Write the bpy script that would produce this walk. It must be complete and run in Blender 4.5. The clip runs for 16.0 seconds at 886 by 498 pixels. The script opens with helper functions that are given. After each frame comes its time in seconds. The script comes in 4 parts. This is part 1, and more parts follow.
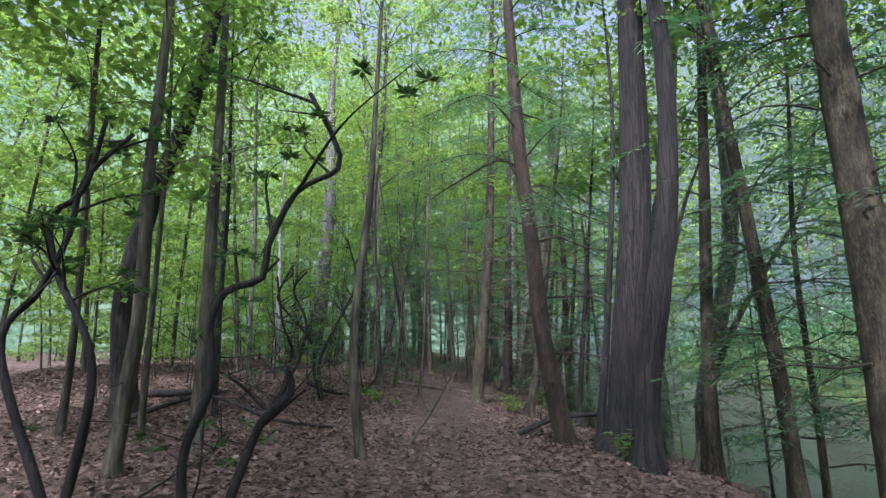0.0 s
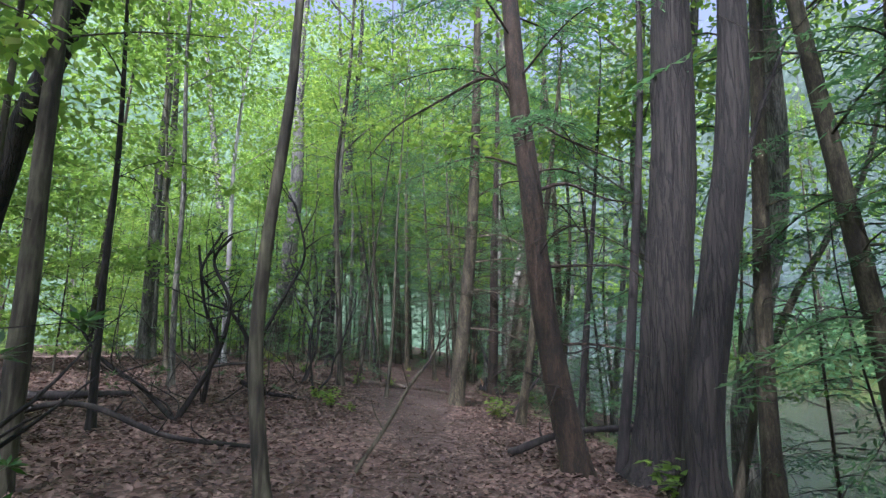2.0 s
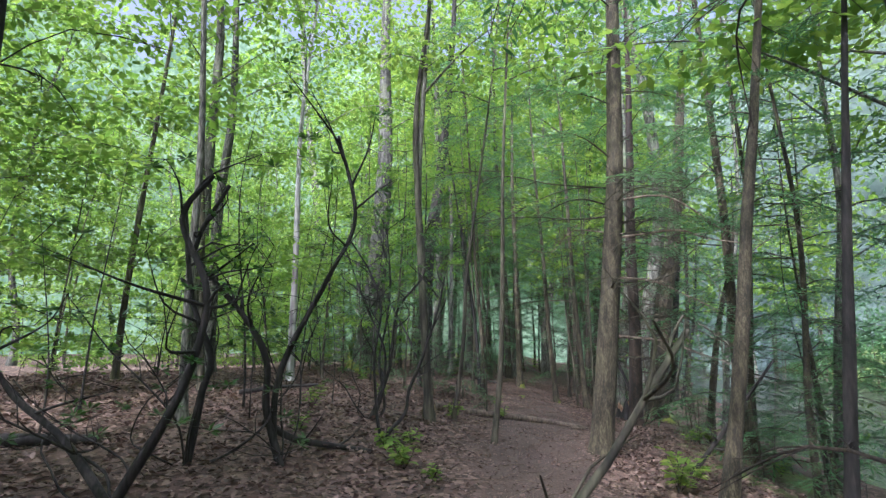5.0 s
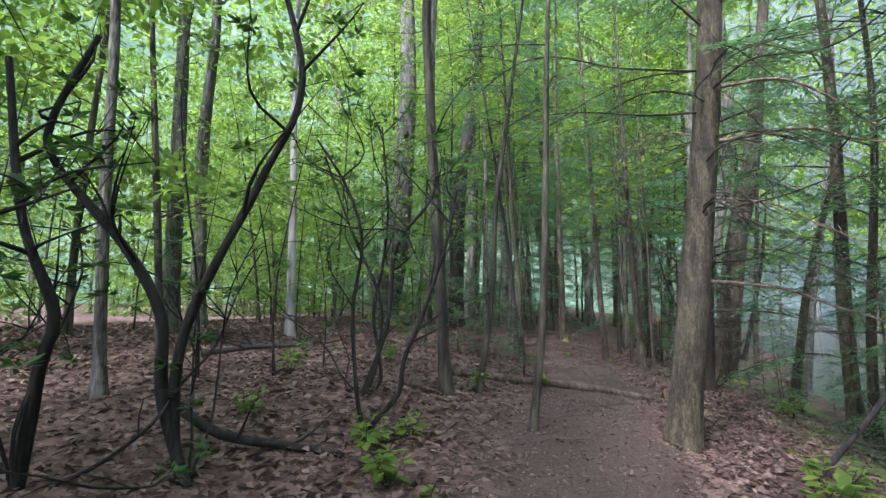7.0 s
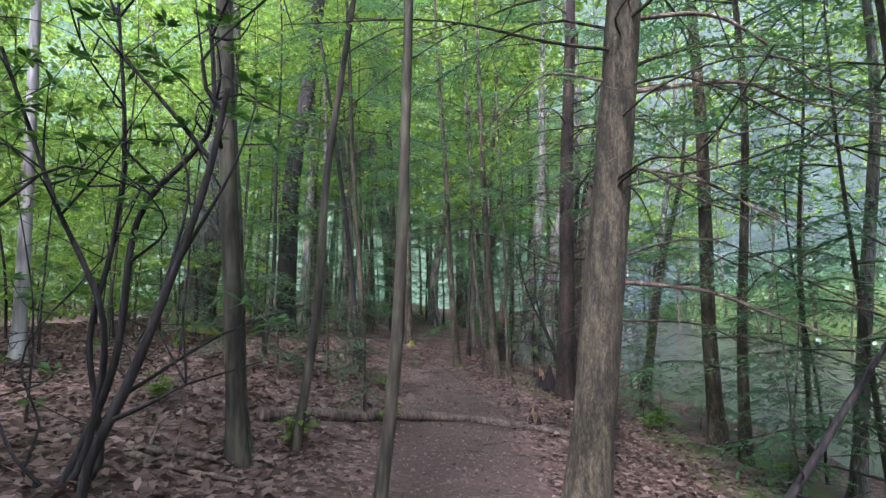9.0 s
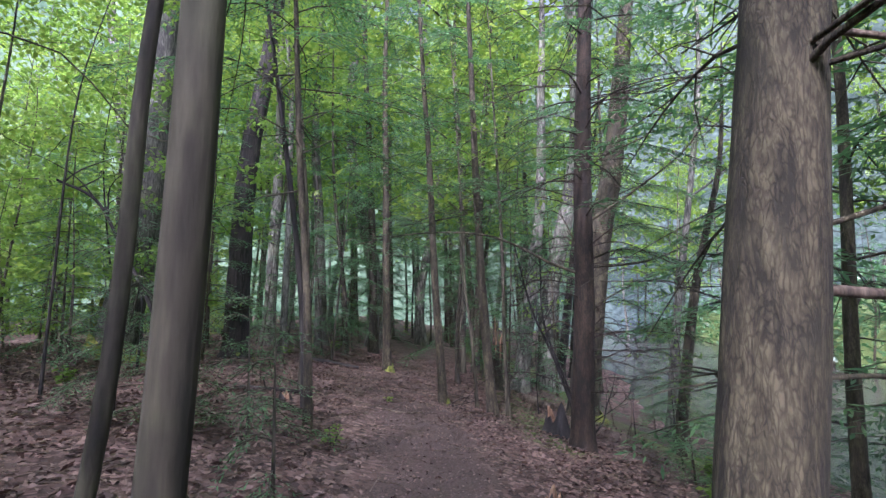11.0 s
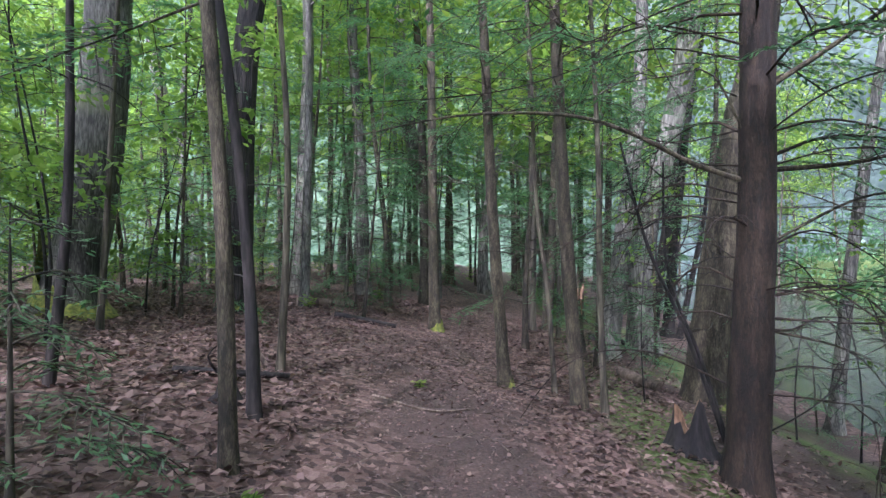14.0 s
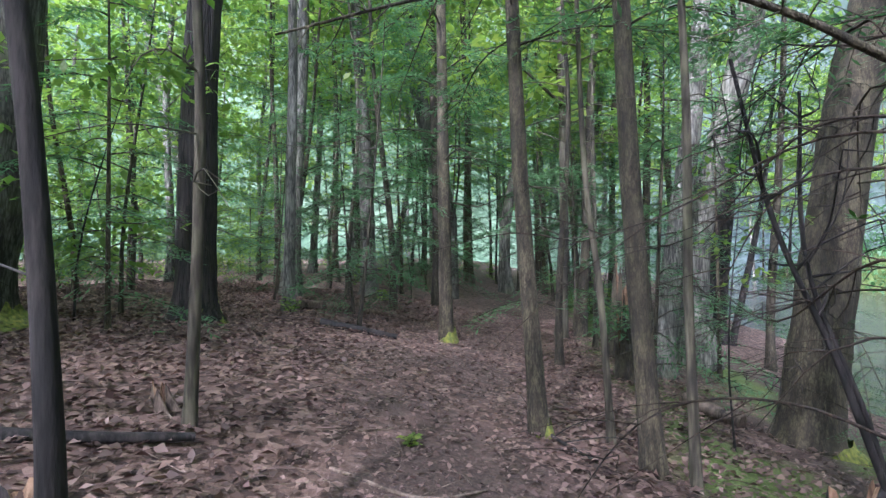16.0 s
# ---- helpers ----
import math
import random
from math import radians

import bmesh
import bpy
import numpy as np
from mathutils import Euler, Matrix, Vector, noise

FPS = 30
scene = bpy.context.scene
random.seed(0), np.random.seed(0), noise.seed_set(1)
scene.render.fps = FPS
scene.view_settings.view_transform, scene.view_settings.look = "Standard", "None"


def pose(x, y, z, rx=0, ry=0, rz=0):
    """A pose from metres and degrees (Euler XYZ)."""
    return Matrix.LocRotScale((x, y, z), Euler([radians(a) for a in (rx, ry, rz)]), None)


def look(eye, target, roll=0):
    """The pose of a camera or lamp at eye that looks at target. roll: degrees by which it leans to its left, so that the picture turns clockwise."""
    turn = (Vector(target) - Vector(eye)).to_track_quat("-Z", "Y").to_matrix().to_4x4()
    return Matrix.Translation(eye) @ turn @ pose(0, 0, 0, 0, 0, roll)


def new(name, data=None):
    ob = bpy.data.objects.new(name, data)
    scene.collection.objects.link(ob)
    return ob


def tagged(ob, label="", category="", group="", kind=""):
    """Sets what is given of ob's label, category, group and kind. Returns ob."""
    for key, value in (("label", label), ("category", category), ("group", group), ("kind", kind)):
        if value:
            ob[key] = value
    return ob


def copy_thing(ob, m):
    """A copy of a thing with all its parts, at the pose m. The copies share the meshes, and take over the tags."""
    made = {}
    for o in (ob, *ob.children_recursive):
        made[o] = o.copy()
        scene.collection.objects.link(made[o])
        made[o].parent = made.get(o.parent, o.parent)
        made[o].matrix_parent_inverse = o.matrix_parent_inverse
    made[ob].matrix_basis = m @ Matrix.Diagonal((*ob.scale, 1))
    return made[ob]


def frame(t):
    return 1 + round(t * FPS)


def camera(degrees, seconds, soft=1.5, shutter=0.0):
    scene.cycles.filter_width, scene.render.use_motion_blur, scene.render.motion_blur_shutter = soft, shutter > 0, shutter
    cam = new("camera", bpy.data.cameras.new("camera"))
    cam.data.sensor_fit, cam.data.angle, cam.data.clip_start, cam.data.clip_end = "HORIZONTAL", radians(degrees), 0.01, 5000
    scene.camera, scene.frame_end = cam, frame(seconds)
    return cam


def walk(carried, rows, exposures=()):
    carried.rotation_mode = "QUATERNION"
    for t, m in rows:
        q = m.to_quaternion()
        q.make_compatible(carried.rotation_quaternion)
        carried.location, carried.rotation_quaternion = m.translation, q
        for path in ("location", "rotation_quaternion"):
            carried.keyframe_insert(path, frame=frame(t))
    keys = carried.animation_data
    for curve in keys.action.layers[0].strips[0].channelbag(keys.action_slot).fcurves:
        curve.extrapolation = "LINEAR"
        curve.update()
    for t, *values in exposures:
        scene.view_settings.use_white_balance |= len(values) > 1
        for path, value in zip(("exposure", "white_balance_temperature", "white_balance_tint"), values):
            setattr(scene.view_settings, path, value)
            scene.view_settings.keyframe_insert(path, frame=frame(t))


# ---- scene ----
cam = camera(77.7, 16.0, soft=1.4)
PATH = [
    (0, (0.000, 0.000, 1.534), (-0.000, 4.931, 2.365), -0.19),
    (0.5, (0.067, 0.644, 1.511), (0.065, 5.574, 2.346), 0.03),
    (1, (0.163, 1.305, 1.476), (0.280, 6.236, 2.294), -0.13),
    (1.5, (0.215, 1.965, 1.441), (0.356, 6.895, 2.259), -0.12),
    (2, (0.249, 2.626, 1.414), (0.385, 7.560, 2.213), 0.14),
    (2.5, (0.283, 3.347, 1.423), (0.432, 8.282, 2.216), -0.21),
    (3, (0.226, 4.014, 1.410), (0.292, 8.946, 2.230), -0.13),
    (3.5, (0.201, 4.728, 1.438), (0.130, 9.654, 2.294), 0.04),
    (4, (0.151, 5.425, 1.518), (-0.136, 10.341, 2.381), -0.59),
    (4.5, (0.070, 6.110, 1.493), (-0.507, 10.991, 2.410), -0.26),
    (7, (-0.186, 9.252, 1.476), (-1.367, 14.092, 1.900), 0.22),
    (7.5, (-0.218, 9.839, 1.490), (-0.755, 14.792, 1.911), 0.19),
    (8, (-0.314, 10.406, 1.526), (-0.534, 15.386, 1.922), 0.09),
    (8.5, (-0.390, 10.938, 1.557), (-0.354, 15.923, 1.947), 0.20),
    (9, (-0.403, 11.572, 1.568), (-0.185, 16.551, 1.959), 0.10),
    (11.5, (-0.093, 14.833, 1.588), (0.222, 19.791, 2.156), 0.06),
    (12, (-0.053, 15.450, 1.576), (0.096, 20.413, 2.162), 0.34),
    (12.5, (-0.008, 16.013, 1.531), (0.003, 20.978, 2.117), 0.33),
    (13, (0.036, 16.592, 1.525), (-0.179, 21.559, 2.051), 0.28),
    (13.5, (0.084, 17.161, 1.527), (-0.219, 22.143, 1.828), 0.40),
    (14, (0.166, 17.829, 1.483), (-0.132, 22.820, 1.530), 0.22),
    (14.5, (0.199, 18.471, 1.414), (-0.121, 23.461, 1.454), 0.43),
    (15, (0.201, 19.019, 1.407), (-0.132, 24.007, 1.451), 0.35),
    (15.5, (0.170, 19.569, 1.417), (-0.232, 24.553, 1.445), 0.26),
    (16, (0.161, 20.066, 1.409), (-0.324, 25.042, 1.428), 0.09),
]
walk(cam, [(t, look(eye, target, roll)) for t, eye, target, roll in PATH], exposures=[(0, 1.8, 5100, 23), (3, 1.92, 5100, 23), (5, 2.02, 5200, 19), (8, 2.1, 5150, 24), (11.5, 2.06, 5100, 34), (16, 2.36, 5000, 25)])


# ---- light ----
SUN = Vector((-0.23, -0.707, 0.669)).normalized()
world = bpy.data.worlds.new("sky")
scene.world = world
world.use_nodes = True
wn = world.node_tree.nodes
sky = wn.new("ShaderNodeTexSky")
sky.sky_type, sky.sun_disc = "NISHITA", False
sky.sun_elevation = math.asin(SUN.z)
sky.sun_rotation = math.atan2(SUN.x, SUN.y)
sky.air_density, sky.dust_density, sky.ozone_density = 0.5, 9.5, 0.3
wn["Background"].inputs["Strength"].default_value = 0.15
veil = wn.new("ShaderNodeHueSaturation")
veil.inputs["Saturation"].default_value = 0.55
world.node_tree.links.new(sky.outputs["Color"], veil.inputs["Color"])
world.node_tree.links.new(veil.outputs["Color"], wn["Background"].inputs["Color"])
sun = new("sun", bpy.data.lights.new("sun", "SUN"))
sun.data.energy, sun.data.angle, sun.data.color = 1.8, radians(1.5), (1.0, 0.88, 0.72)
sun.matrix_world = look(SUN * 60, (0, 0, 0))


# ---- materials ----
def material(name):
    m = bpy.data.materials.new(name)
    m.use_nodes = True
    n, l = m.node_tree.nodes, m.node_tree.links
    return m, n, l, n["Principled BSDF"]


def ramp(n, stops):
    r = n.new("ShaderNodeValToRGB")
    while len(r.color_ramp.elements) < len(stops):
        r.color_ramp.elements.new(0.5)
    for e, (p, c) in zip(r.color_ramp.elements, stops):
        e.position, e.color = p, (*c, 1)
    return r


def bark(name, dark, mid, light, streak=7.0, grain=26.0, moss=0.0, bump=0.6, plates=0.0, depth=0.15, along=0.16, ridge=0.22):
    """Furrowed bark: streaks along the trunk, lichen blotches, fine grain."""
    m, n, l, p = material(name)
    co = n.new("ShaderNodeTexCoord")
    mp = n.new("ShaderNodeMapping")
    mp.inputs["Scale"].default_value = (1, 1, along)
    l.new(co.outputs["Object"], mp.inputs["Vector"])
    a = n.new("ShaderNodeTexNoise")
    a.inputs["Scale"].default_value, a.inputs["Detail"].default_value = streak, 6
    b = n.new("ShaderNodeTexNoise")
    b.inputs["Scale"].default_value, b.inputs["Detail"].default_value = grain, 4
    c = n.new("ShaderNodeTexNoise")
    c.inputs["Scale"].default_value, c.inputs["Detail"].default_value = 1.7, 5
    l.new(mp.outputs["Vector"], a.inputs["Vector"])
    l.new(mp.outputs["Vector"], b.inputs["Vector"])
    l.new(co.outputs["Object"], c.inputs["Vector"])
    mix = n.new("ShaderNodeMath")
    mix.operation = "MULTIPLY_ADD"
    mix.inputs[1].default_value = 0.45
    l.new(b.outputs["Fac"], mix.inputs[0])
    half = n.new("ShaderNodeMath")
    half.operation = "MULTIPLY"
    half.inputs[1].default_value = 0.6
    l.new(a.outputs["Fac"], half.inputs[0])
    l.new(half.outputs[0], mix.inputs[2])
    height = mix.outputs[0]
    if plates:
        warp = n.new("ShaderNodeVectorMath")
        warp.operation = "MULTIPLY_ADD"
        warp.inputs[1].default_value = (0.10, 0.10, 0.10)
        l.new(a.outputs["Color"], warp.inputs[0])
        l.new(mp.outputs["Vector"], warp.inputs[2])
        vor = n.new("ShaderNodeTexVoronoi")
        vor.feature = "DISTANCE_TO_EDGE"
        vor.inputs["Scale"].default_value = plates
        l.new(warp.outputs[0], vor.inputs["Vector"])
        rise = n.new("ShaderNodeMapRange")
        rise.inputs["From Max"].default_value = ridge
        rise.inputs["To Min"].default_value, rise.inputs["To Max"].default_value = -depth, depth * 0.25
        l.new(vor.outputs["Distance"], rise.inputs["Value"])
        plus = n.new("ShaderNodeMath")
        l.new(mix.outputs[0], plus.inputs[0])
        l.new(rise.outputs[0], plus.inputs[1])
        height = plus.outputs[0]
    col = ramp(n, [(0.40, dark), (0.52, mid), (0.66, light)])
    l.new(height, col.inputs["Fac"])
    lich = ramp(n, [(0.54, (0, 0, 0)), (0.72, (1, 1, 1))])
    l.new(c.outputs["Fac"], lich.inputs["Fac"])
    mixc = n.new("ShaderNodeMix")
    mixc.data_type = "RGBA"
    amount = n.new("ShaderNodeMath")
    amount.operation = "MULTIPLY"
    amount.inputs[1].default_value = 0.35 + moss
    l.new(lich.outputs["Color"], amount.inputs[0])
    l.new(amount.outputs[0], mixc.inputs["Factor"])
    l.new(col.outputs["Color"], mixc.inputs["A"])
    mixc.inputs["B"].default_value = (0.12 + light[0] * 0.3, 0.14 + light[1] * 0.3, 0.06 + light[2] * 0.3, 1) if moss else (light[0] * 1.1, light[1] * 1.15, light[2] * 1.1, 1)
    info = n.new("ShaderNodeObjectInfo")
    vary = n.new("ShaderNodeHueSaturation")
    val = n.new("ShaderNodeMapRange")
    val.inputs["To Min"].default_value, val.inputs["To Max"].default_value = 0.75, 1.2
    l.new(info.outputs["Random"], val.inputs["Value"])
    l.new(val.outputs[0], vary.inputs["Value"])
    l.new(mixc.outputs["Result"], vary.inputs["Color"])
    l.new(vary.outputs["Color"], p.inputs["Base Color"])
    p.inputs["Roughness"].default_value = 0.9
    bp = n.new("ShaderNodeBump")
    bp.inputs["Strength"].default_value, bp.inputs["Distance"].default_value = bump, 0.02
    l.new(height, bp.inputs["Height"])
    l.new(bp.outputs["Normal"], p.inputs["Normal"])
    return m


def foliage(name, stops, glow, gloss=0.45, through_light=0.45):
    """Thin leaves: a coloured face and light that comes through."""
    m, n, l, p = material(name)
    geo, info = n.new("ShaderNodeNewGeometry"), n.new("ShaderNodeObjectInfo")
    mixv = n.new("ShaderNodeMath")
    mixv.operation = "MULTIPLY_ADD"
    mixv.inputs[1].default_value = 0.6
    l.new(geo.outputs["Random Per Island"], mixv.inputs[0])
    part2 = n.new("ShaderNodeMath")
    part2.operation = "MULTIPLY"
    part2.inputs[1].default_value = 0.4
    l.new(info.outputs["Random"], part2.inputs[0])
    l.new(part2.outputs[0], mixv.inputs[2])
    col = ramp(n, stops)
    l.new(mixv.outputs[0], col.inputs["Fac"])
    l.new(col.outputs["Color"], p.inputs["Base Color"])
    p.inputs["Roughness"].default_value = gloss
    tr = n.new("ShaderNodeBsdfTranslucent")
    tint = n.new("ShaderNodeMix")
    tint.data_type, tint.blend_type = "RGBA", "MULTIPLY"
    tint.inputs["Factor"].default_value = 1.0
    l.new(col.outputs["Color"], tint.inputs["A"])
    tint.inputs["B"].default_value = (*glow, 1)
    l.new(tint.outputs["Result"], tr.inputs["Color"])
    ms = n.new("ShaderNodeMixShader")
    ms.inputs["Fac"].default_value = through_light
    l.new(p.outputs[0], ms.inputs[1])
    l.new(tr.outputs[0], ms.inputs[2])
    l.new(ms.outputs[0], n["Material Output"].inputs["Surface"])
    return m


BARK_HEMLOCK = bark("hemlock bark", (0.0127, 0.0107, 0.0059), (0.0406, 0.0332, 0.0180), (0.0892, 0.0783, 0.0454), 12.0, 46.0, 0.0, 0.9, 58.0, 0.09, 0.28)
# the hemlock bark again in darker, redder colours, for two trunks
BARK_DARK_HEMLOCK = bark("dark reddish hemlock bark", (0.0075, 0.0047, 0.0025), (0.0239, 0.0147, 0.0077), (0.0526, 0.0347, 0.0195), 12.0, 46.0, 0.0, 0.9, 58.0, 0.09, 0.28)
BARK_GREY = bark("grey bark", (0.0288, 0.0283, 0.0232), (0.0845, 0.0826, 0.0658), (0.1632, 0.1634, 0.1345), 10.0, 40.0, 0.1, 0.7, 30.0, 0.09)
BARK_FURROW = bark("furrowed bark", (0.0030, 0.0025, 0.0019), (0.0126, 0.0102, 0.0074), (0.0244, 0.0208, 0.0151), 18.0, 70.0, 0.0, 1.0, 17.0, 0.32, 0.08, 0.13)
BARK_SMOOTH = bark("smooth sapling bark", (0.0145, 0.0127, 0.0080), (0.0436, 0.0379, 0.0238), (0.1046, 0.0964, 0.0629), 8.0, 30.0, 0.12, 0.6)
BARK_DARK = bark("dark shrub bark", (0.0041, 0.0036, 0.0032), (0.0121, 0.0100, 0.0086), (0.0311, 0.0263, 0.0227), 10.0, 40.0)
BARK_BIRCH = bark("pale birch bark", (0.08, 0.07, 0.065), (0.26, 0.255, 0.24), (0.42, 0.415, 0.395), 3.0, 10.0)
BARK_DEAD = bark("dead weathered wood", (0.0324, 0.0238, 0.0165), (0.1008, 0.0756, 0.0548), (0.1944, 0.1540, 0.1155), 10.0, 40.0)
BARK_RAW = bark("raw broken wood", (0.065, 0.036, 0.019), (0.17, 0.10, 0.055), (0.31, 0.215, 0.135), 12.0, 40.0)
LEAF_HARDWOOD = foliage("hardwood leaves", [(0.0, (0.0660, 0.1300, 0.0208)), (0.5, (0.1200, 0.1950, 0.0336)), (1.0, (0.2040, 0.2650, 0.0480))], (1.5, 1.55, 1.15), 0.5, 0.6)
LEAF_BEECH = foliage("young leaves", [(0.0, (0.0720, 0.1400, 0.0240)), (0.6, (0.1320, 0.2100, 0.0368)), (1.0, (0.2220, 0.2850, 0.0520))], (1.5, 1.55, 1.15), 0.5, 0.6)
LEAF_HEMLOCK = foliage("hemlock needles", [(0.0, (0.0360, 0.0892, 0.0380)), (0.6, (0.0672, 0.1455, 0.0589)), (1.0, (0.1140, 0.1940, 0.0760))], (1.5, 1.6, 1.3), 0.4, 0.45)
LEAF_LAUREL = foliage("laurel leaves", [(0.0, (0.022, 0.062, 0.014)), (0.6, (0.04, 0.10, 0.02)), (1.0, (0.068, 0.14, 0.027))], (1.5, 1.6, 0.9), 0.3, 0.4)
LEAF_DRY = foliage("dry fallen leaves", [(0.0, (0.0298, 0.0186, 0.0148)), (0.35, (0.0812, 0.0511, 0.0399)), (0.62, (0.1616, 0.1076, 0.0855)), (0.86, (0.2652, 0.1898, 0.1510)), (1.0, (0.1658, 0.0676, 0.0376))], (0.9117, 0.6900, 0.5130), 0.6, 0.1)


def moss_material():
    m, n, l, p = material("moss cushion")
    co, t = n.new("ShaderNodeTexCoord"), n.new("ShaderNodeTexNoise")
    t.inputs["Scale"].default_value, t.inputs["Detail"].default_value = 18, 8
    l.new(co.outputs["Object"], t.inputs["Vector"])
    c = ramp(n, [(0.3, (0.0525, 0.0653, 0.0156)), (0.5, (0.1275, 0.1522, 0.0260)), (0.7, (0.2400, 0.2392, 0.0390))])
    l.new(t.outputs["Fac"], c.inputs["Fac"])
    l.new(c.outputs["Color"], p.inputs["Base Color"])
    p.inputs["Roughness"].default_value = 1.0
    b = n.new("ShaderNodeBump")
    b.inputs["Strength"].default_value, b.inputs["Distance"].default_value = 1.0, 0.02
    l.new(t.outputs["Fac"], b.inputs["Height"])
    l.new(b.outputs["Normal"], p.inputs["Normal"])
    return m


MOSS_MAT = moss_material()


def ground_material():
    m, n, l, p = material("forest floor")
    co = n.new("ShaderNodeTexCoord")
    v = n.new("ShaderNodeTexVoronoi")
    v.inputs["Scale"].default_value = 15
    big = n.new("ShaderNodeTexNoise")
    big.inputs["Scale"].default_value, big.inputs["Detail"].default_value = 0.9, 6
    fine = n.new("ShaderNodeTexNoise")
    fine.inputs["Scale"].default_value, fine.inputs["Detail"].default_value = 40, 6
    for t in (v, big, fine):
        l.new(co.outputs["Object"], t.inputs["Vector"])
    sep = n.new("ShaderNodeSeparateColor")
    l.new(v.outputs["Color"], sep.inputs["Color"])
    leaves = ramp(n, [(0.0, (0.0284, 0.0161, 0.0112)), (0.4, (0.0736, 0.0441, 0.0324)), (0.75, (0.1296, 0.0826, 0.0624)), (1.0, (0.2090, 0.1442, 0.1143))])
    l.new(sep.outputs["Red"], leaves.inputs["Fac"])
    soil = ramp(n, [(0.3, (0.0311, 0.0198, 0.0151)), (0.55, (0.0710, 0.0469, 0.0360)), (0.75, (0.1221, 0.0845, 0.0655))])
    l.new(fine.outputs["Fac"], soil.inputs["Fac"])
    green = ramp(n, [(0.35, (0.045, 0.070, 0.014)), (0.7, (0.12, 0.165, 0.032))])
    l.new(fine.outputs["Fac"], green.inputs["Fac"])

    def blend(attr, a, b, hard):
        at = n.new("ShaderNodeAttribute")
        at.attribute_name = attr
        add = n.new("ShaderNodeMath")
        add.operation = "ADD"
        l.new(at.outputs["Fac"], add.inputs[0])
        rag = n.new("ShaderNodeMath")
        rag.operation = "MULTIPLY_ADD"
        rag.inputs[1].default_value, rag.inputs[2].default_value = hard, -hard / 2
        l.new(big.outputs["Fac"], rag.inputs[0])
        l.new(rag.outputs[0], add.inputs[1])
        r = ramp(n, [(0.35, (0, 0, 0)), (0.65, (1, 1, 1))])
        l.new(add.outputs[0], r.inputs["Fac"])
        mx = n.new("ShaderNodeMix")
        mx.data_type = "RGBA"
        l.new(r.outputs["Color"], mx.inputs["Factor"])
        l.new(a, mx.inputs["A"])
        l.new(b, mx.inputs["B"])
        return mx.outputs["Result"]

    c1 = blend("trail", leaves.outputs["Color"], soil.outputs["Color"], 1.5)
    c2 = blend("moss", c1, green.outputs["Color"], 1.4)
    l.new(c2, p.inputs["Base Color"])
    p.inputs["Roughness"].default_value = 0.95
    b = n.new("ShaderNodeBump")
    b.inputs["Strength"].default_value, b.inputs["Distance"].default_value = 0.7, 0.03
    hsum = n.new("ShaderNodeMath")
    l.new(sep.outputs["Green"], hsum.inputs[0])
    l.new(fine.outputs["Fac"], hsum.inputs[1])
    l.new(hsum.outputs[0], b.inputs["Height"])
    l.new(b.outputs["Normal"], p.inputs["Normal"])
    return m


def water_material():
    m, n, l, p = material("river water")
    co, t = n.new("ShaderNodeTexCoord"), n.new("ShaderNodeTexNoise")
    mp = n.new("ShaderNodeMapping")
    mp.inputs["Scale"].default_value = (1.0, 0.35, 1)
    l.new(co.outputs["Object"], mp.inputs["Vector"])
    l.new(mp.outputs["Vector"], t.inputs["Vector"])
    t.inputs["Scale"].default_value, t.inputs["Detail"].default_value = 3.0, 4
    c = ramp(n, [(0.3, (0.030, 0.027, 0.023)), (0.7, (0.058, 0.052, 0.044))])
    l.new(t.outputs["Fac"], c.inputs["Fac"])
    l.new(c.outputs["Color"], p.inputs["Base Color"])
    p.inputs["Roughness"].default_value = 0.16
    b = n.new("ShaderNodeBump")
    b.inputs["Strength"].default_value, b.inputs["Distance"].default_value = 0.5, 0.06
    l.new(t.outputs["Fac"], b.inputs["Height"])
    l.new(b.outputs["Normal"], p.inputs["Normal"])
    return m


# ---- mesh tools ----
def build(name, verts, faces, mat, parent=None, label="", smooth=False):
    """One mesh object from arrays of corners and of faces."""
    me = bpy.data.meshes.new(name)
    verts, faces = np.asarray(verts, np.float32), np.asarray(faces, np.int32)
    k = faces.shape[1]
    me.vertices.add(len(verts))
    me.vertices.foreach_set("co", verts.ravel())
    me.loops.add(faces.size)
    me.loops.foreach_set("vertex_index", faces.ravel())
    me.polygons.add(len(faces))
    me.polygons.foreach_set("loop_start", np.arange(0, faces.size, k, dtype=np.int32))
    if smooth:
        me.polygons.foreach_set("use_smooth", np.ones(len(faces), bool))
    me.update(calc_edges=True)
    me.materials.append(mat)
    ob = new(name, me)
    if parent:
        ob.parent = parent
    if label:
        ob["label"] = label
    return ob


def join(pieces):
    """Joins (corners, faces) arrays into one pair."""
    vs, fs, k = [], [], 0
    for v, f in pieces:
        vs.append(v)
        fs.append(np.asarray(f) + k)
        k += len(v)
    return np.concatenate(vs), np.concatenate(fs)


def smooth_line(pts, step):
    """A rounded line through the points, in steps of about that length."""
    p = np.asarray(pts, float)
    p = np.vstack([2 * p[0] - p[1], p, 2 * p[-1] - p[-2]])
    out = []
    for i in range(1, len(p) - 2):
        n = max(2, int(np.linalg.norm(p[i + 1] - p[i]) / step))
        t = np.linspace(0, 1, n, endpoint=False)[:, None]
        a, b, c, d = p[i - 1], p[i], p[i + 1], p[i + 2]
        out.append(0.5 * (2 * b + (c - a) * t + (2 * a - 5 * b + 4 * c - d) * t**2 + (3 * b - a - 3 * c + d) * t**3))
    return np.vstack(out + [p[-2:-1]])


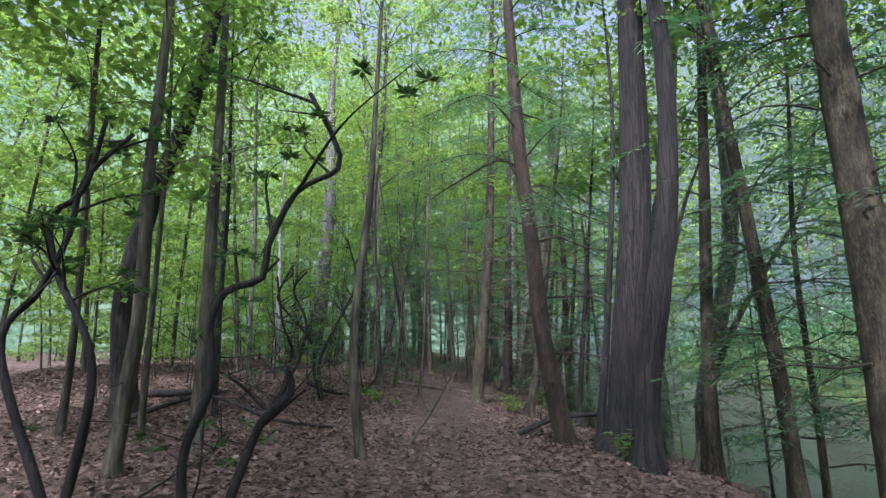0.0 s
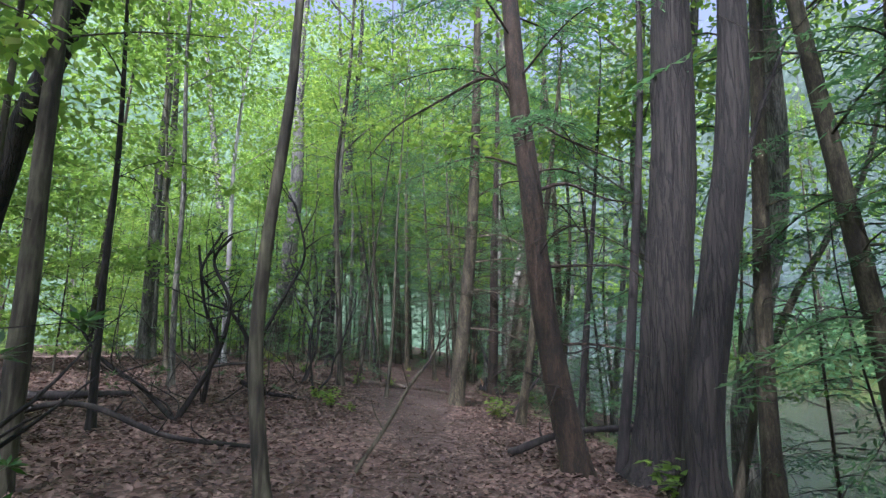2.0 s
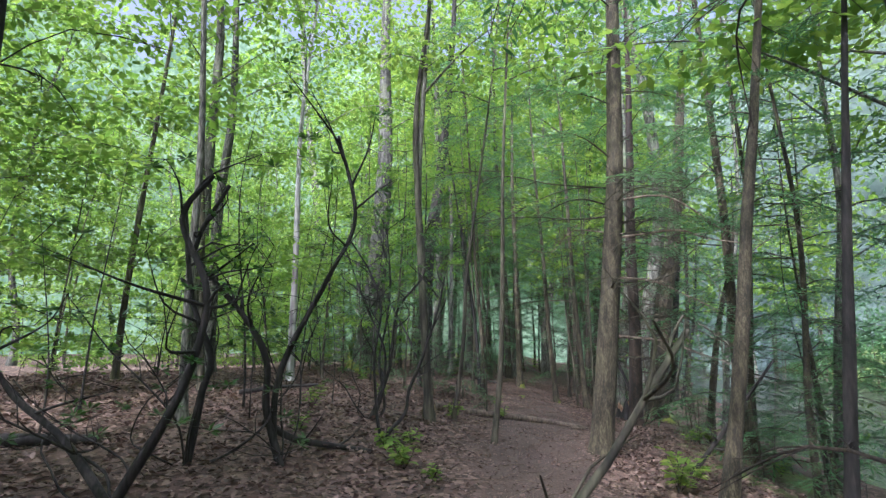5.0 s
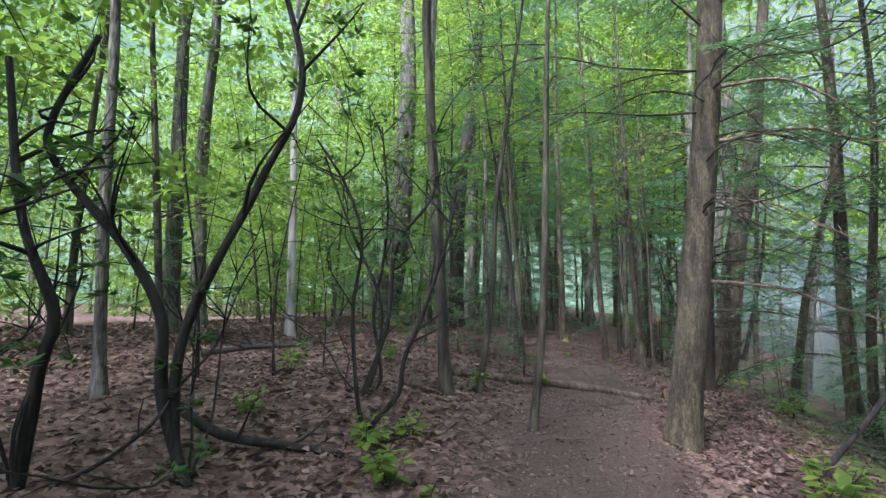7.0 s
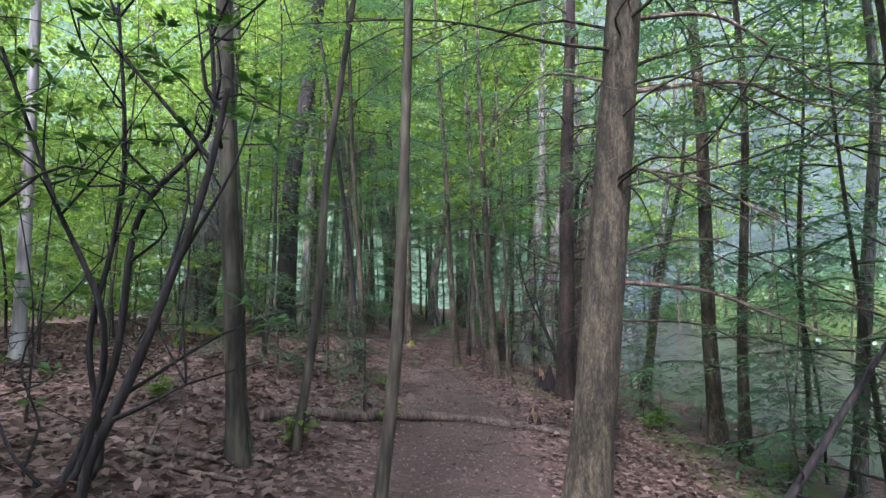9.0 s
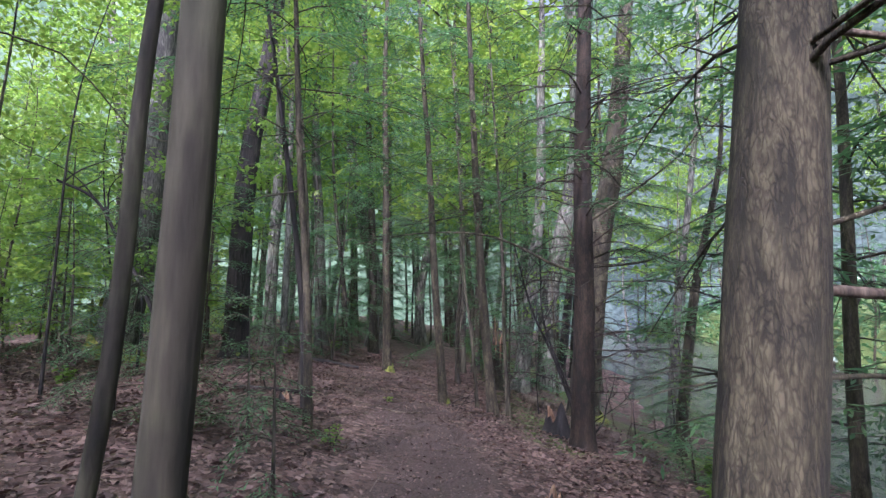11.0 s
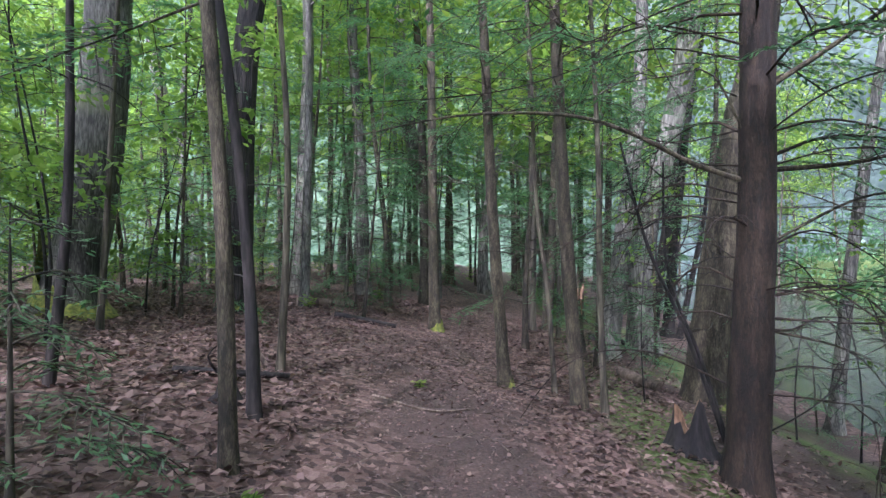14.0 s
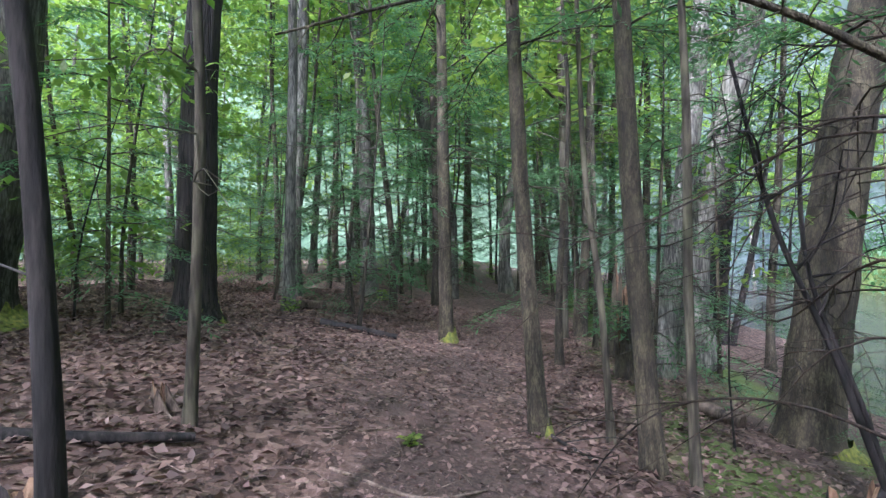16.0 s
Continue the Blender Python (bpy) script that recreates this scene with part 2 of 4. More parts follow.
def tube(line, radii, sides=8, relief=0.0, knob=0.0, seed=0, ridges=3.4):
    """A tapered, uneven tube of quads along a line, closed to a point at its end."""
    line, radii = np.asarray(line, float), np.asarray(radii, float)
    n = len(line)
    tan = np.gradient(line, axis=0)
    tan /= np.linalg.norm(tan, axis=1)[:, None] + 1e-9
    ref = np.array([1.0, 0, 0]) if abs(tan[0][0]) < 0.8 else np.array([0, 1.0, 0])
    u = ref - tan * (tan @ ref)[:, None]
    u /= np.linalg.norm(u, axis=1)[:, None] + 1e-9
    w = np.cross(tan, u)
    ang = np.linspace(0, 2 * math.pi, sides, endpoint=False)
    r = np.repeat(radii[:, None], sides, 1)
    if relief or knob:
        ln = np.r_[0, np.cumsum(np.linalg.norm(np.diff(line, axis=0), axis=1))]
        for i in range(n):
            for j in range(sides):
                ca, sa = math.cos(ang[j]), math.sin(ang[j])
                f = 1.0
                if relief:
                    k = noise.noise(Vector((ca * ridges + seed, sa * ridges, ln[i] * 1.3)))
                    f += relief * (1 - 2.4 * abs(k)) + relief * 0.5 * noise.noise(Vector((ca * 9 + seed, sa * 9, ln[i] * 5)))
                if knob:
                    f += knob * noise.noise(Vector((ca + seed, sa, ln[i] * 2.1)))
                r[i, j] *= f
    v = line[:, None] + r[..., None] * (np.cos(ang)[None, :, None] * u[:, None] + np.sin(ang)[None, :, None] * w[:, None])
    i, j = np.meshgrid(np.arange(n - 1), np.arange(sides), indexing="ij")
    j2 = (j + 1) % sides
    f = np.stack([i * sides + j, i * sides + j2, (i + 1) * sides + j2, (i + 1) * sides + j], -1).reshape(-1, 4)
    return v.reshape(-1, 3), f


def leaves(centre, axis, normal, length, width, fold=0.12):
    """Pointed leaves: one folded diamond each."""
    axis = axis / (np.linalg.norm(axis, axis=1)[:, None] + 1e-9)
    side = np.cross(normal, axis)
    side /= np.linalg.norm(side, axis=1)[:, None] + 1e-9
    up = np.cross(axis, side)
    length, width = np.broadcast_to(length, len(centre))[:, None], np.broadcast_to(width, len(centre))[:, None]
    v = np.stack([centre - axis * length / 2, centre + side * width / 2 + up * width * fold, centre + axis * length / 2, centre - side * width / 2 + up * width * fold], 1)
    return v.reshape(-1, 3), np.arange(4 * len(centre)).reshape(-1, 4)


def leaf_layers(centres, radii, count, size, g, droop=0.15, tilt=0.35, thick=0.10):
    """Flat layers of leaves round the centres, as broad-leaved boughs carry them."""
    c = np.repeat(np.asarray(centres, float), count, 0)
    rad = np.repeat(np.asarray(radii, float), count)
    n = len(c)
    a, q = g.uniform(0, 2 * math.pi, n), np.sqrt(g.uniform(0, 1, n))
    c = c + np.stack([np.cos(a) * q * rad, np.sin(a) * q * rad, g.normal(0, thick, n) * rad - droop * q * rad], 1)
    ax = np.stack([np.cos(a), np.sin(a), g.normal(-0.25, 0.3, n)], 1) + g.normal(0, 0.5, (n, 3))
    nm = np.stack([g.normal(0, tilt, n), g.normal(0, tilt, n), np.ones(n)], 1)
    s = size * g.uniform(0.65, 1.25, n)
    return leaves(c, ax, nm, s, s * 0.55)


def needle_bough(line, g, spread=0.55, step=0.17, blade=0.10, dense=0.065, droop=0.25, twigs=True, wide=0.26):
    """Needle sprays set on both sides of a bough. Returns twigs and blades."""
    line = np.asarray(line)
    seg = np.linalg.norm(np.diff(line, axis=0), axis=1)
    total = seg.sum()
    along = np.r_[0, np.cumsum(seg)]
    cs, axs, tw = [], [], []
    d = 0.25 * total
    side = 1
    while d < total:
        f = d / total
        at = np.array([np.interp(d, along, line[:, k]) for k in range(3)])
        k = min(int(np.searchsorted(along, d)), len(line) - 1)
        fwd = line[k] - line[max(k - 1, 0)]
        fwd = fwd / (np.linalg.norm(fwd) + 1e-9)
        out = np.cross(fwd, (0, 0, 1.0)) * side
        way = out * 0.8 + fwd * 0.65 + np.array([0, 0, g.normal(-0.10, 0.12)])
        way /= np.linalg.norm(way)
        ln = spread * (1.15 - 0.75 * f) * g.uniform(0.6, 1.2)
        m = max(3, int(ln / dense))
        q = np.linspace(0.08, 1, m)
        pts = at + way * (q * ln)[:, None] + np.stack([0 * q, 0 * q, -droop * ln * q**2], 1)
        if twigs:
            tw.append(tube(pts[[0, m // 2, m - 1]], [0.004, 0.003, 0.001], 3))
        nside = np.cross(way, (0, 0, 1.0))
        for s in (1, -1):
            cs.append(pts + nside * s * blade * 0.32 + g.normal(0, 0.008, (m, 3)))
            axs.append(np.repeat((way * 0.7 + nside * s * 0.75)[None], m, 0) + g.normal(0, 0.22, (m, 3)))
        side = -side
        d += step * g.uniform(0.5, 0.9)
    cs, axs = np.vstack(cs), np.vstack(axs)
    nm = np.stack([g.normal(0, 0.3, len(cs)), g.normal(0, 0.3, len(cs)), np.ones(len(cs))], 1)
    ln = blade * g.uniform(0.7, 1.25, len(cs))
    return tw, leaves(cs, axs, nm, ln, ln * wide, 0.05)


# ---- the ground ----
def ease(a, b, x):
    t = np.clip((x - a) / (b - a), 0, 1)
    return t * t * (3 - 2 * t)


def river_edge(y):
    return 6.0 + 0.18 * np.maximum(0, y - 27) + 0.5 * np.sin(y * 0.35)


def lie(x, y):
    """The height of the forest floor."""
    x, y = np.asarray(x, float), np.asarray(y, float)
    b = 0.05 + 0.13 * ease(8, 17, y)
    z = -b * np.clip(x, -7, 3.0) * (1 - 0.35 * ease(-2, -6, x)) - 0.02 * np.clip(y - 16, 0, 20)
    edge = river_edge(y)
    z = z - (1.5 + z) * ease(2.6, edge + 0.6, x) - 0.7 * ease(edge + 0.6, edge + 3, x)
    z = z + 3.4 * ease(edge + 13, edge + 20, x) + 9 * ease(edge + 18, edge + 70, x)
    return z + 0.03 * np.sin(x * 1.7 + y * 0.9) * np.sin(y * 1.3 - x * 0.6) + 0.018 * np.sin(x * 4.1 + 1) * np.sin(y * 3.7)


TRAIL_Y, TRAIL_X = (-10, 8, 12, 16, 20, 24, 28, 34, 45, 70), (0, 0.1, 0.05, -0.15, 0.1, -0.2, -0.7, 0.3, 1.0, 3)


def trail_x(y):
    return np.interp(y, TRAIL_Y, TRAIL_X)


def make_ground():
    xs = np.r_[-600, -250, -120, -70, -45, np.arange(-32, -14, 0.7), np.arange(-14, 9, 0.17), np.arange(9, 34, 0.7), 45, 70, 120, 250, 600]
    ys = np.r_[-600, -250, -120, -60, -30, -15, np.arange(-8, 2, 0.6), np.arange(2, 40, 0.17), np.arange(40, 75, 0.8), 100, 150, 250, 600]
    X, Y = np.meshgrid(xs, ys)
    Z = lie(X, Y)
    for i in np.ndindex(X.shape):
        if abs(X[i]) < 30 and -8 < Y[i] < 60:
            Z[i] += 0.05 * noise.noise(Vector((X[i] * 1.1, Y[i] * 1.1, 0))) + 0.02 * noise.noise(Vector((X[i] * 4, Y[i] * 4, 5)))
    trail = np.exp(-(((X - trail_x(Y)) / 1.0) ** 2)) * (0.45 + 0.4 * ease(10, 14, Y) - 0.35 * ease(20, 25, Y))
    bank = ease(2.6, 3.8, X) * (1 - ease(5.5, 7, X)) * ease(6, 14, Y)
    trail = np.clip(np.maximum(trail, 0.75 * bank), 0, 1)
    mossy = 0.72 * np.exp(-(((X - 2.3 - 0.06 * (Y - 24)) / 0.8) ** 2)) * ease(21, 24, Y) + 0.62 * np.exp(-(((X - 4.9) / 1.0) ** 2)) * ease(12, 16, Y) + 0.55 * np.exp(-(((X - 3.2) / 0.7) ** 2)) * ease(15, 17, Y) * (1 - ease(20, 22, Y))
    far = ease(10, 15, X - river_edge(Y))
    mossy = np.maximum(mossy, 0.8 * far)
    nx = len(xs)
    i, j = np.meshgrid(np.arange(len(ys) - 1), np.arange(nx - 1), indexing="ij")
    f = np.stack([i * nx + j, i * nx + j + 1, (i + 1) * nx + j + 1, (i + 1) * nx + j], -1).reshape(-1, 4)
    ob = build("ground", np.stack([X, Y, Z], -1).reshape(-1, 3), f, ground_material(), smooth=True)
    for key, val in (("trail", trail), ("moss", mossy)):
        at = ob.data.attributes.new(key, "FLOAT", "POINT")
        at.data.foreach_set("value", val.ravel().astype(np.float32))
    return tagged(ob, "brown leaf-strewn forest floor with a worn dirt trail", "ground", kind="structure")


make_ground()
ys = np.linspace(-80, 160, 60)
edge = river_edge(ys)
wv = np.concatenate([np.stack([edge - 0.6, ys, 0 * ys - 1.55], 1), np.stack([edge + 17, ys, 0 * ys - 1.55], 1)])
k = np.arange(59)
tagged(build("water", wv, np.stack([k, k + 60, k + 61, k + 1], 1), water_material()), "brown slow river water reflecting pale sky", "river", kind="structure")


# ---- trees ----
class Limbs:
    """Collects the parts of one tree."""

    def __init__(self, seed, foot=(500, 0)):
        self.g = np.random.default_rng(seed)
        self.foot = np.array([foot[0], foot[1], 0.0])
        self.wood, self.leaf = [], []


def trunk_line(bends, height, g, wander=0.12, step=0.22):
    pts = [np.zeros(3)] + [np.array(b, float) for b in bends]
    if len(pts) == 1:
        pts.append(np.array([g.normal(0, 0.05), g.normal(0, 0.05), 1.5]))
    while pts[-1][2] < height - 0.5:
        last = pts[-1]
        way = (last - pts[-2]) / max(last[2] - pts[-2][2], 0.3)
        up = min(3.0, height - last[2])
        pts.append(last + np.array([way[0] * 0.6 * up + g.normal(0, wander), way[1] * 0.6 * up + g.normal(0, wander), up]))
    return smooth_line(pts, step)


def taper(line, r, flare=0.5, tip=0.12):
    z = line[:, 2] - line[0, 2]
    h = z.max()
    return r * ((1 - (1 - tip) * np.clip(z / h, 0, 1) ** 1.1) + flare * np.exp(-np.clip(z, 0, None) / 0.22))


def on_line(line, z):
    return np.array([np.interp(z, line[:, 2], line[:, k]) for k in range(3)])


WALK_Y, WALK_X = (-1, 4.7, 9.2, 11.5, 14.8, 22), (0, 0.2, -0.2, -0.4, -0.1, 0.2)


def in_the_way(L, line):
    """Whether a bough would hang into the space that walkers keep open over the trail."""
    p = np.asarray(line) + L.foot
    near = np.abs(p[:, 0] - np.interp(p[:, 1], WALK_Y, WALK_X)) < 0.95
    return bool(np.any(near & (p[:, 1] > -2) & (p[:, 1] < 23.5) & (p[:, 2] < 3.3)))


def needle_crown(L, line, z0, z1, reach, count, blade=0.10, dense=0.065, spread=0.55, r=0.02, step=0.10, twigs=True, wide=0.26):
    g, h = L.g, line[-1, 2]
    for k in range(count):
        z = z0 + (z1 - z0) * (k + g.uniform(0, 1)) / count
        p = on_line(line, z)
        a = k * 2.4 + g.uniform(-0.5, 0.5)
        ln = reach * (0.25 + 0.75 * max(1 - z / h, 0.0) ** 0.7) * g.uniform(0.55, 1.1)
        out = np.array([math.cos(a), math.sin(a), 0])
        turn = g.normal(0, 0.25)
        out2 = np.array([math.cos(a + turn), math.sin(a + turn), 0])
        rise, sag = g.uniform(-0.05, 0.18), g.uniform(0.12, 0.3)
        bough = smooth_line([p, p + out * ln * 0.4 + (0, 0, ln * rise), p + out * ln * 0.5 + out2 * ln * 0.5 + (0, 0, ln * (rise - sag))], 0.22)
        if in_the_way(L, bough):
            continue
        tw, lf = needle_bough(bough, g, spread, step, blade, dense, 0.25, twigs, wide)
        L.wood.append([tube(bough, np.linspace(r, 0.004, len(bough)), 4 if twigs else 3)] + tw)
        L.leaf.append(lf)


def bare_boughs(L, line, z0, z1, reach, count, r=0.016, forks=5):
    """Dead lower boughs with forked bare twigs."""
    g = L.g
    for k in range(count):
        z = g.uniform(z0, z1)
        p = on_line(line, z)
        a, ln = g.uniform(0, 2 * math.pi), reach * g.uniform(0.4, 1.1)
        out = np.array([math.cos(a), math.sin(a), 0])
        bend = np.array([g.normal(0, 0.14), g.normal(0, 0.14), 0])
        bough = smooth_line([p, p + out * ln * 0.35 + (0, 0, ln * g.uniform(-0.05, 0.12)), p + (out + bend) * ln * 0.7 + (0, 0, ln * g.uniform(-0.18, 0.08)), p + (out + bend * 2) * ln + (0, 0, ln * g.uniform(-0.4, 0.02))], 0.16)
        if in_the_way(L, bough):
            continue
        one = [tube(bough, np.linspace(r * g.uniform(0.6, 1.2), 0.003, len(bough)), 5)]
        L.wood.append(one)
        for q in range(forks):
            i = int(g.uniform(0.25, 0.95) * (len(bough) - 1))
            s = bough[i]
            w = out * g.uniform(0.3, 0.9) + np.cross(out, (0, 0, 1)) * g.choice((-1, 1)) * g.uniform(0.4, 1) + (0, 0, g.normal(-0.15, 0.25))
            l2 = ln * g.uniform(0.18, 0.45)
            tw = smooth_line([s, s + w * l2 * 0.5 + g.normal(0, 0.04, 3), s + w * l2 + (0, 0, -0.1 * l2)], 0.15)
            one.append(tube(tw, np.linspace(0.006, 0.002, len(tw)), 3))


def broad_crown(L, line, z0, z1, reach, boughs, layers, count, size, radius, r=0.03, lift=0.45):
    g = L.g
    cen, rad = [], []
    for k in range(boughs):
        z = z0 + (z1 - z0) * (k + g.uniform(0, 1)) / boughs
        p = on_line(line, z)
        a = k * 2.4 + g.uniform(-0.6, 0.6)
        ln = reach * g.uniform(0.5, 1.1)
        out = np.array([math.cos(a), math.sin(a), 0])
        bend = np.append(g.normal(0, 0.12, 2), 0)
        end = p + (out + bend) * ln + (0, 0, ln * lift * g.uniform(0.3, 1.2))
        bough = smooth_line([p, p + out * ln * 0.5 + (0, 0, ln * lift * 0.7), end], 0.3)
        if in_the_way(L, bough):
            continue
        L.wood.append([tube(bough, np.linspace(r * g.uniform(0.6, 1.1), 0.004, len(bough)), 4)])
        for q in range(layers):
            f = 0.35 + 0.7 * (q + g.uniform(0, 1)) / layers
            c = bough[min(int(f * (len(bough) - 1)), len(bough) - 1)] + np.append(g.normal(0, 0.35 * radius, 2), g.normal(0, 0.15 * radius))
            cen.append(c)
            rad.append(radius * g.uniform(0.6, 1.2))
    L.leaf.append(leaf_layers(cen, rad, count, size, g))


def plant_tree(name, x, y, wood, leafm, line, radii, L, label, category="tree", group="", sides=10, relief=0.0, seed=0, sink=0.06, knob=0.08, crown="crown", far=False, ridges=3.4):
    """A tree of a trunk, its boughs and its crown, on an empty at its foot."""
    top = new(name)
    top.location = (x, y, float(lie(x, y)) - sink)
    v, f = tube(line, radii, sides, relief, knob, seed, ridges)
    build("trunk", v, f, wood, top, smooth=True)
    if L.wood and far:
        v, f = join([p for one in L.wood for p in one])
        tagged(build("branchwork", v, f, wood, top, smooth=True), kind="stuff")
    elif L.wood:
        for one in L.wood:
            v, f = join(one)
            build("bough", v, f, wood, top, smooth=True)
    if L.leaf:
        v, f = join(L.leaf)
        build(crown, v, f, leafm, top)
    return tagged(top, label, category, group)


def hemlock(x, y, r, h, bends=(), low=2.2, reach=2.0, count=26, bare=10, bare_to=4.5, label="", sides=14, relief=0.05, wood=None):
    L = Limbs(int(abs(x * 131 + y * 17)), (x, y))
    line = trunk_line(bends, h, L.g, 0.05)
    needle_crown(L, line, low, h * 0.9, reach, count, 0.105, 0.058, 0.75, 0.018, 0.085, True, 0.21)
    if bare:
        bare_boughs(L, line, 0.9, bare_to, reach * 1.0, bare, 0.014, 7)
    return plant_tree("hemlock_tree", x, y, wood or BARK_HEMLOCK, LEAF_HEMLOCK, line, taper(line, r, 0.3), L, label or "reddish-brown hemlock trunk with drooping needle boughs", "tree", "hemlocks by the trail", sides, relief, x)


def hardwood(x, y, r, h, bends=(), low=0.4, reach=3.0, boughs=9, wood=None, label="", sides=16, relief=0.05, layers=6, ridges=3.4):
    L = Limbs(int(abs(x * 77 + y * 31)), (x, y))
    line = trunk_line(bends, h, L.g, 0.15)
    broad_crown(L, line, h * low, h * 0.97, reach, boughs, layers, 42, 0.15, 0.95)
    return plant_tree("hardwood_tree", x, y, wood or BARK_GREY, LEAF_HARDWOOD, line, taper(line, r, 0.7), L, label or "tall grey-barked hardwood tree with a high green crown", "tree", "hardwood trees", sides, relief, y, ridges=ridges)


def sapling(x, y, r, h, bends=(), low=0.35, reach=1.3, boughs=9, wood=None, needles=False, label="", bare=4, blade=0.10, group="young trees by the trail"):
    L = Limbs(int(abs(x * 53 + y * 91)), (x, y))
    line = trunk_line(bends, h, L.g, 0.1)
    if needles:
        needle_crown(L, line, h * low, h * 0.95, reach, boughs, blade, blade * 0.6, 6.5 * blade, 0.012 if blade > 0.08 else 0.006, blade * 0.9)
    else:
        broad_crown(L, line, h * low, h, reach, boughs, 3, 26, 0.10, 0.5, 0.012, 0.3)
    if bare:
        bare_boughs(L, line, 0.8, h * 0.5, reach * 0.7, bare, 0.009, 3)
    return plant_tree("young_tree", x, y, wood or BARK_SMOOTH, LEAF_HEMLOCK if needles else LEAF_BEECH, line, taper(line, r, 0.35), L, label or "slender young tree with smooth grey-brown bark", "tree", group, 11, 0.0, y, knob=0.13)


def laurel(x, y, stems, label="", leafy=0.5, count=16, extra=2):
    """A shrub of crooked dark stems with tufts of leathery leaves."""
    L = Limbs(int(abs(x * 19 + y * 7)), (x, y))
    g = L.g
    top = new("laurel_shrub")
    top.location = (x, y, float(lie(x, y)) - 0.04)
    for r, pts in stems:
        line = smooth_line([(0, 0, 0)] + list(pts), 0.09)
        v, f = tube(line, r * np.linspace(1, 0.45, len(line)), 8, 0, 0.22, x + r)
        build("stem", v, f, BARK_DARK, top, smooth=True)
        for k in range(7):
            i = int(g.uniform(0.45, 0.99) * (len(line) - 1))
            w = np.append(g.normal(0, 0.6, 2), g.uniform(0.2, 1))
            ln = g.uniform(0.35, 0.9)
            tw = smooth_line([line[i], line[i] + w * ln * 0.5 + g.normal(0, 0.07, 3), line[i] + w * ln + g.normal(0, 0.1, 3)], 0.1)
            L.wood.append(tube(tw, np.linspace(r * 0.4, 0.003, len(tw)), 4))
            for e in range(3):
                q = tw[-1 - e * 2] if len(tw) > 6 else tw[-1]
                s2 = q + g.normal(0, 0.14, 3) + (0, 0, 0.05)
                L.wood.append(tube(np.array([q, (q + s2) / 2, s2]), [0.005, 0.004, 0.002], 3))
                if g.uniform() < leafy:
                    a = g.uniform(0, 2 * math.pi, count)
                    ax = np.stack([np.cos(a), np.sin(a), g.normal(0.15, 0.3, count)], 1)
                    L.leaf.append(leaves(s2 + ax * 0.05, ax, np.stack([g.normal(0, 0.4, count), g.normal(0, 0.4, count), np.ones(count)], 1), g.uniform(0.07, 0.11, count), 0.03))
    for k in range(extra):
        a, p = g.uniform(0, 2 * math.pi), np.zeros(3)
        pts, way = [], np.array([math.cos(a) * 0.7, math.sin(a) * 0.7, 0.7])
        for q in range(6):
            way = way + np.append(g.normal(0, 0.55, 2), g.normal(0.15, 0.3))
            way[2] = max(way[2], 0.15)
            p = p + way / np.linalg.norm(way) * g.uniform(0.22, 0.42)
            pts.append(p)
        line = smooth_line([(0, 0, 0)] + pts, 0.09)
        if in_the_way(L, line):
            continue
        r = g.uniform(0.009, 0.017)
        build("stem", *tube(line, r * np.linspace(1, 0.35, len(line)), 6, 0, 0.2, r * 50), BARK_DARK, top, smooth=True)
        for q in range(7):
            i = int(g.uniform(0.35, 0.99) * (len(line) - 1))
            w = np.append(g.normal(0, 0.6, 2), g.uniform(0.1, 0.9))
            ln = g.uniform(0.25, 0.8)
            tw = smooth_line([line[i], line[i] + w * ln * 0.5 + g.normal(0, 0.08, 3), line[i] + w * ln + g.normal(0, 0.1, 3)], 0.1)
            L.wood.append(tube(tw, np.linspace(r * 0.5, 0.002, len(tw)), 4))
            if g.uniform() < leafy:
                a = g.uniform(0, 2 * math.pi, count)
                ax = np.stack([np.cos(a), np.sin(a), g.normal(0.15, 0.3, count)], 1)
                L.leaf.append(leaves(tw[-1] + ax * 0.06, ax, np.stack([g.normal(0, 0.4, count), g.normal(0, 0.4, count), np.ones(count)], 1), g.uniform(0.07, 0.11, count), 0.03))
    v, f = join(L.wood)
    tagged(build("branchwork", v, f, BARK_DARK, top), kind="stuff")
    if L.leaf:
        v, f = join(L.leaf)
        build("foliage", v, f, LEAF_LAUREL, top)
    return tagged(top, label or "crooked dark-stemmed laurel shrub with sparse leathery leaves", "shrub", "laurel shrubs")


def add_boughs(tree, boughs, wood, needles=None):
    """Single boughs of a tree, given by points from its foot."""
    g = np.random.default_rng(len(tree.children))
    for r, pts in boughs:
        line = smooth_line(pts, 0.12)
        one = [tube(line, np.linspace(r, r * 0.25, len(line)), 7, 0, 0.15, r * 99)]
        way = np.asarray(pts[-1], float) - np.asarray(pts[0], float)
        ln = np.linalg.norm(way)
        for q in range(int(ln * 6)):
            s = line[int(g.uniform(0.2, 0.98) * (len(line) - 1))]
            w = way / ln * g.uniform(0.2, 0.8) + np.array([g.normal(0, 0.2), g.choice((-1, 1)) * g.uniform(0.3, 0.9), g.normal(-0.1, 0.3)])
            l2 = g.uniform(0.25, 0.8)
            tw = smooth_line([s, s + w * l2 * 0.5 + g.normal(0, 0.05, 3), s + w * l2 + (0, 0, -0.12 * l2)], 0.12)
            one.append(tube(tw, np.linspace(0.006, 0.002, len(tw)), 3))
        v, f = join(one)
        build("bough", v, f, wood, tree, smooth=True)
        if needles:
            tw, lf = needle_bough(line, g, 0.5, 0.10, 0.10, 0.06)
            build("needle_spray", *lf, needles, tree)


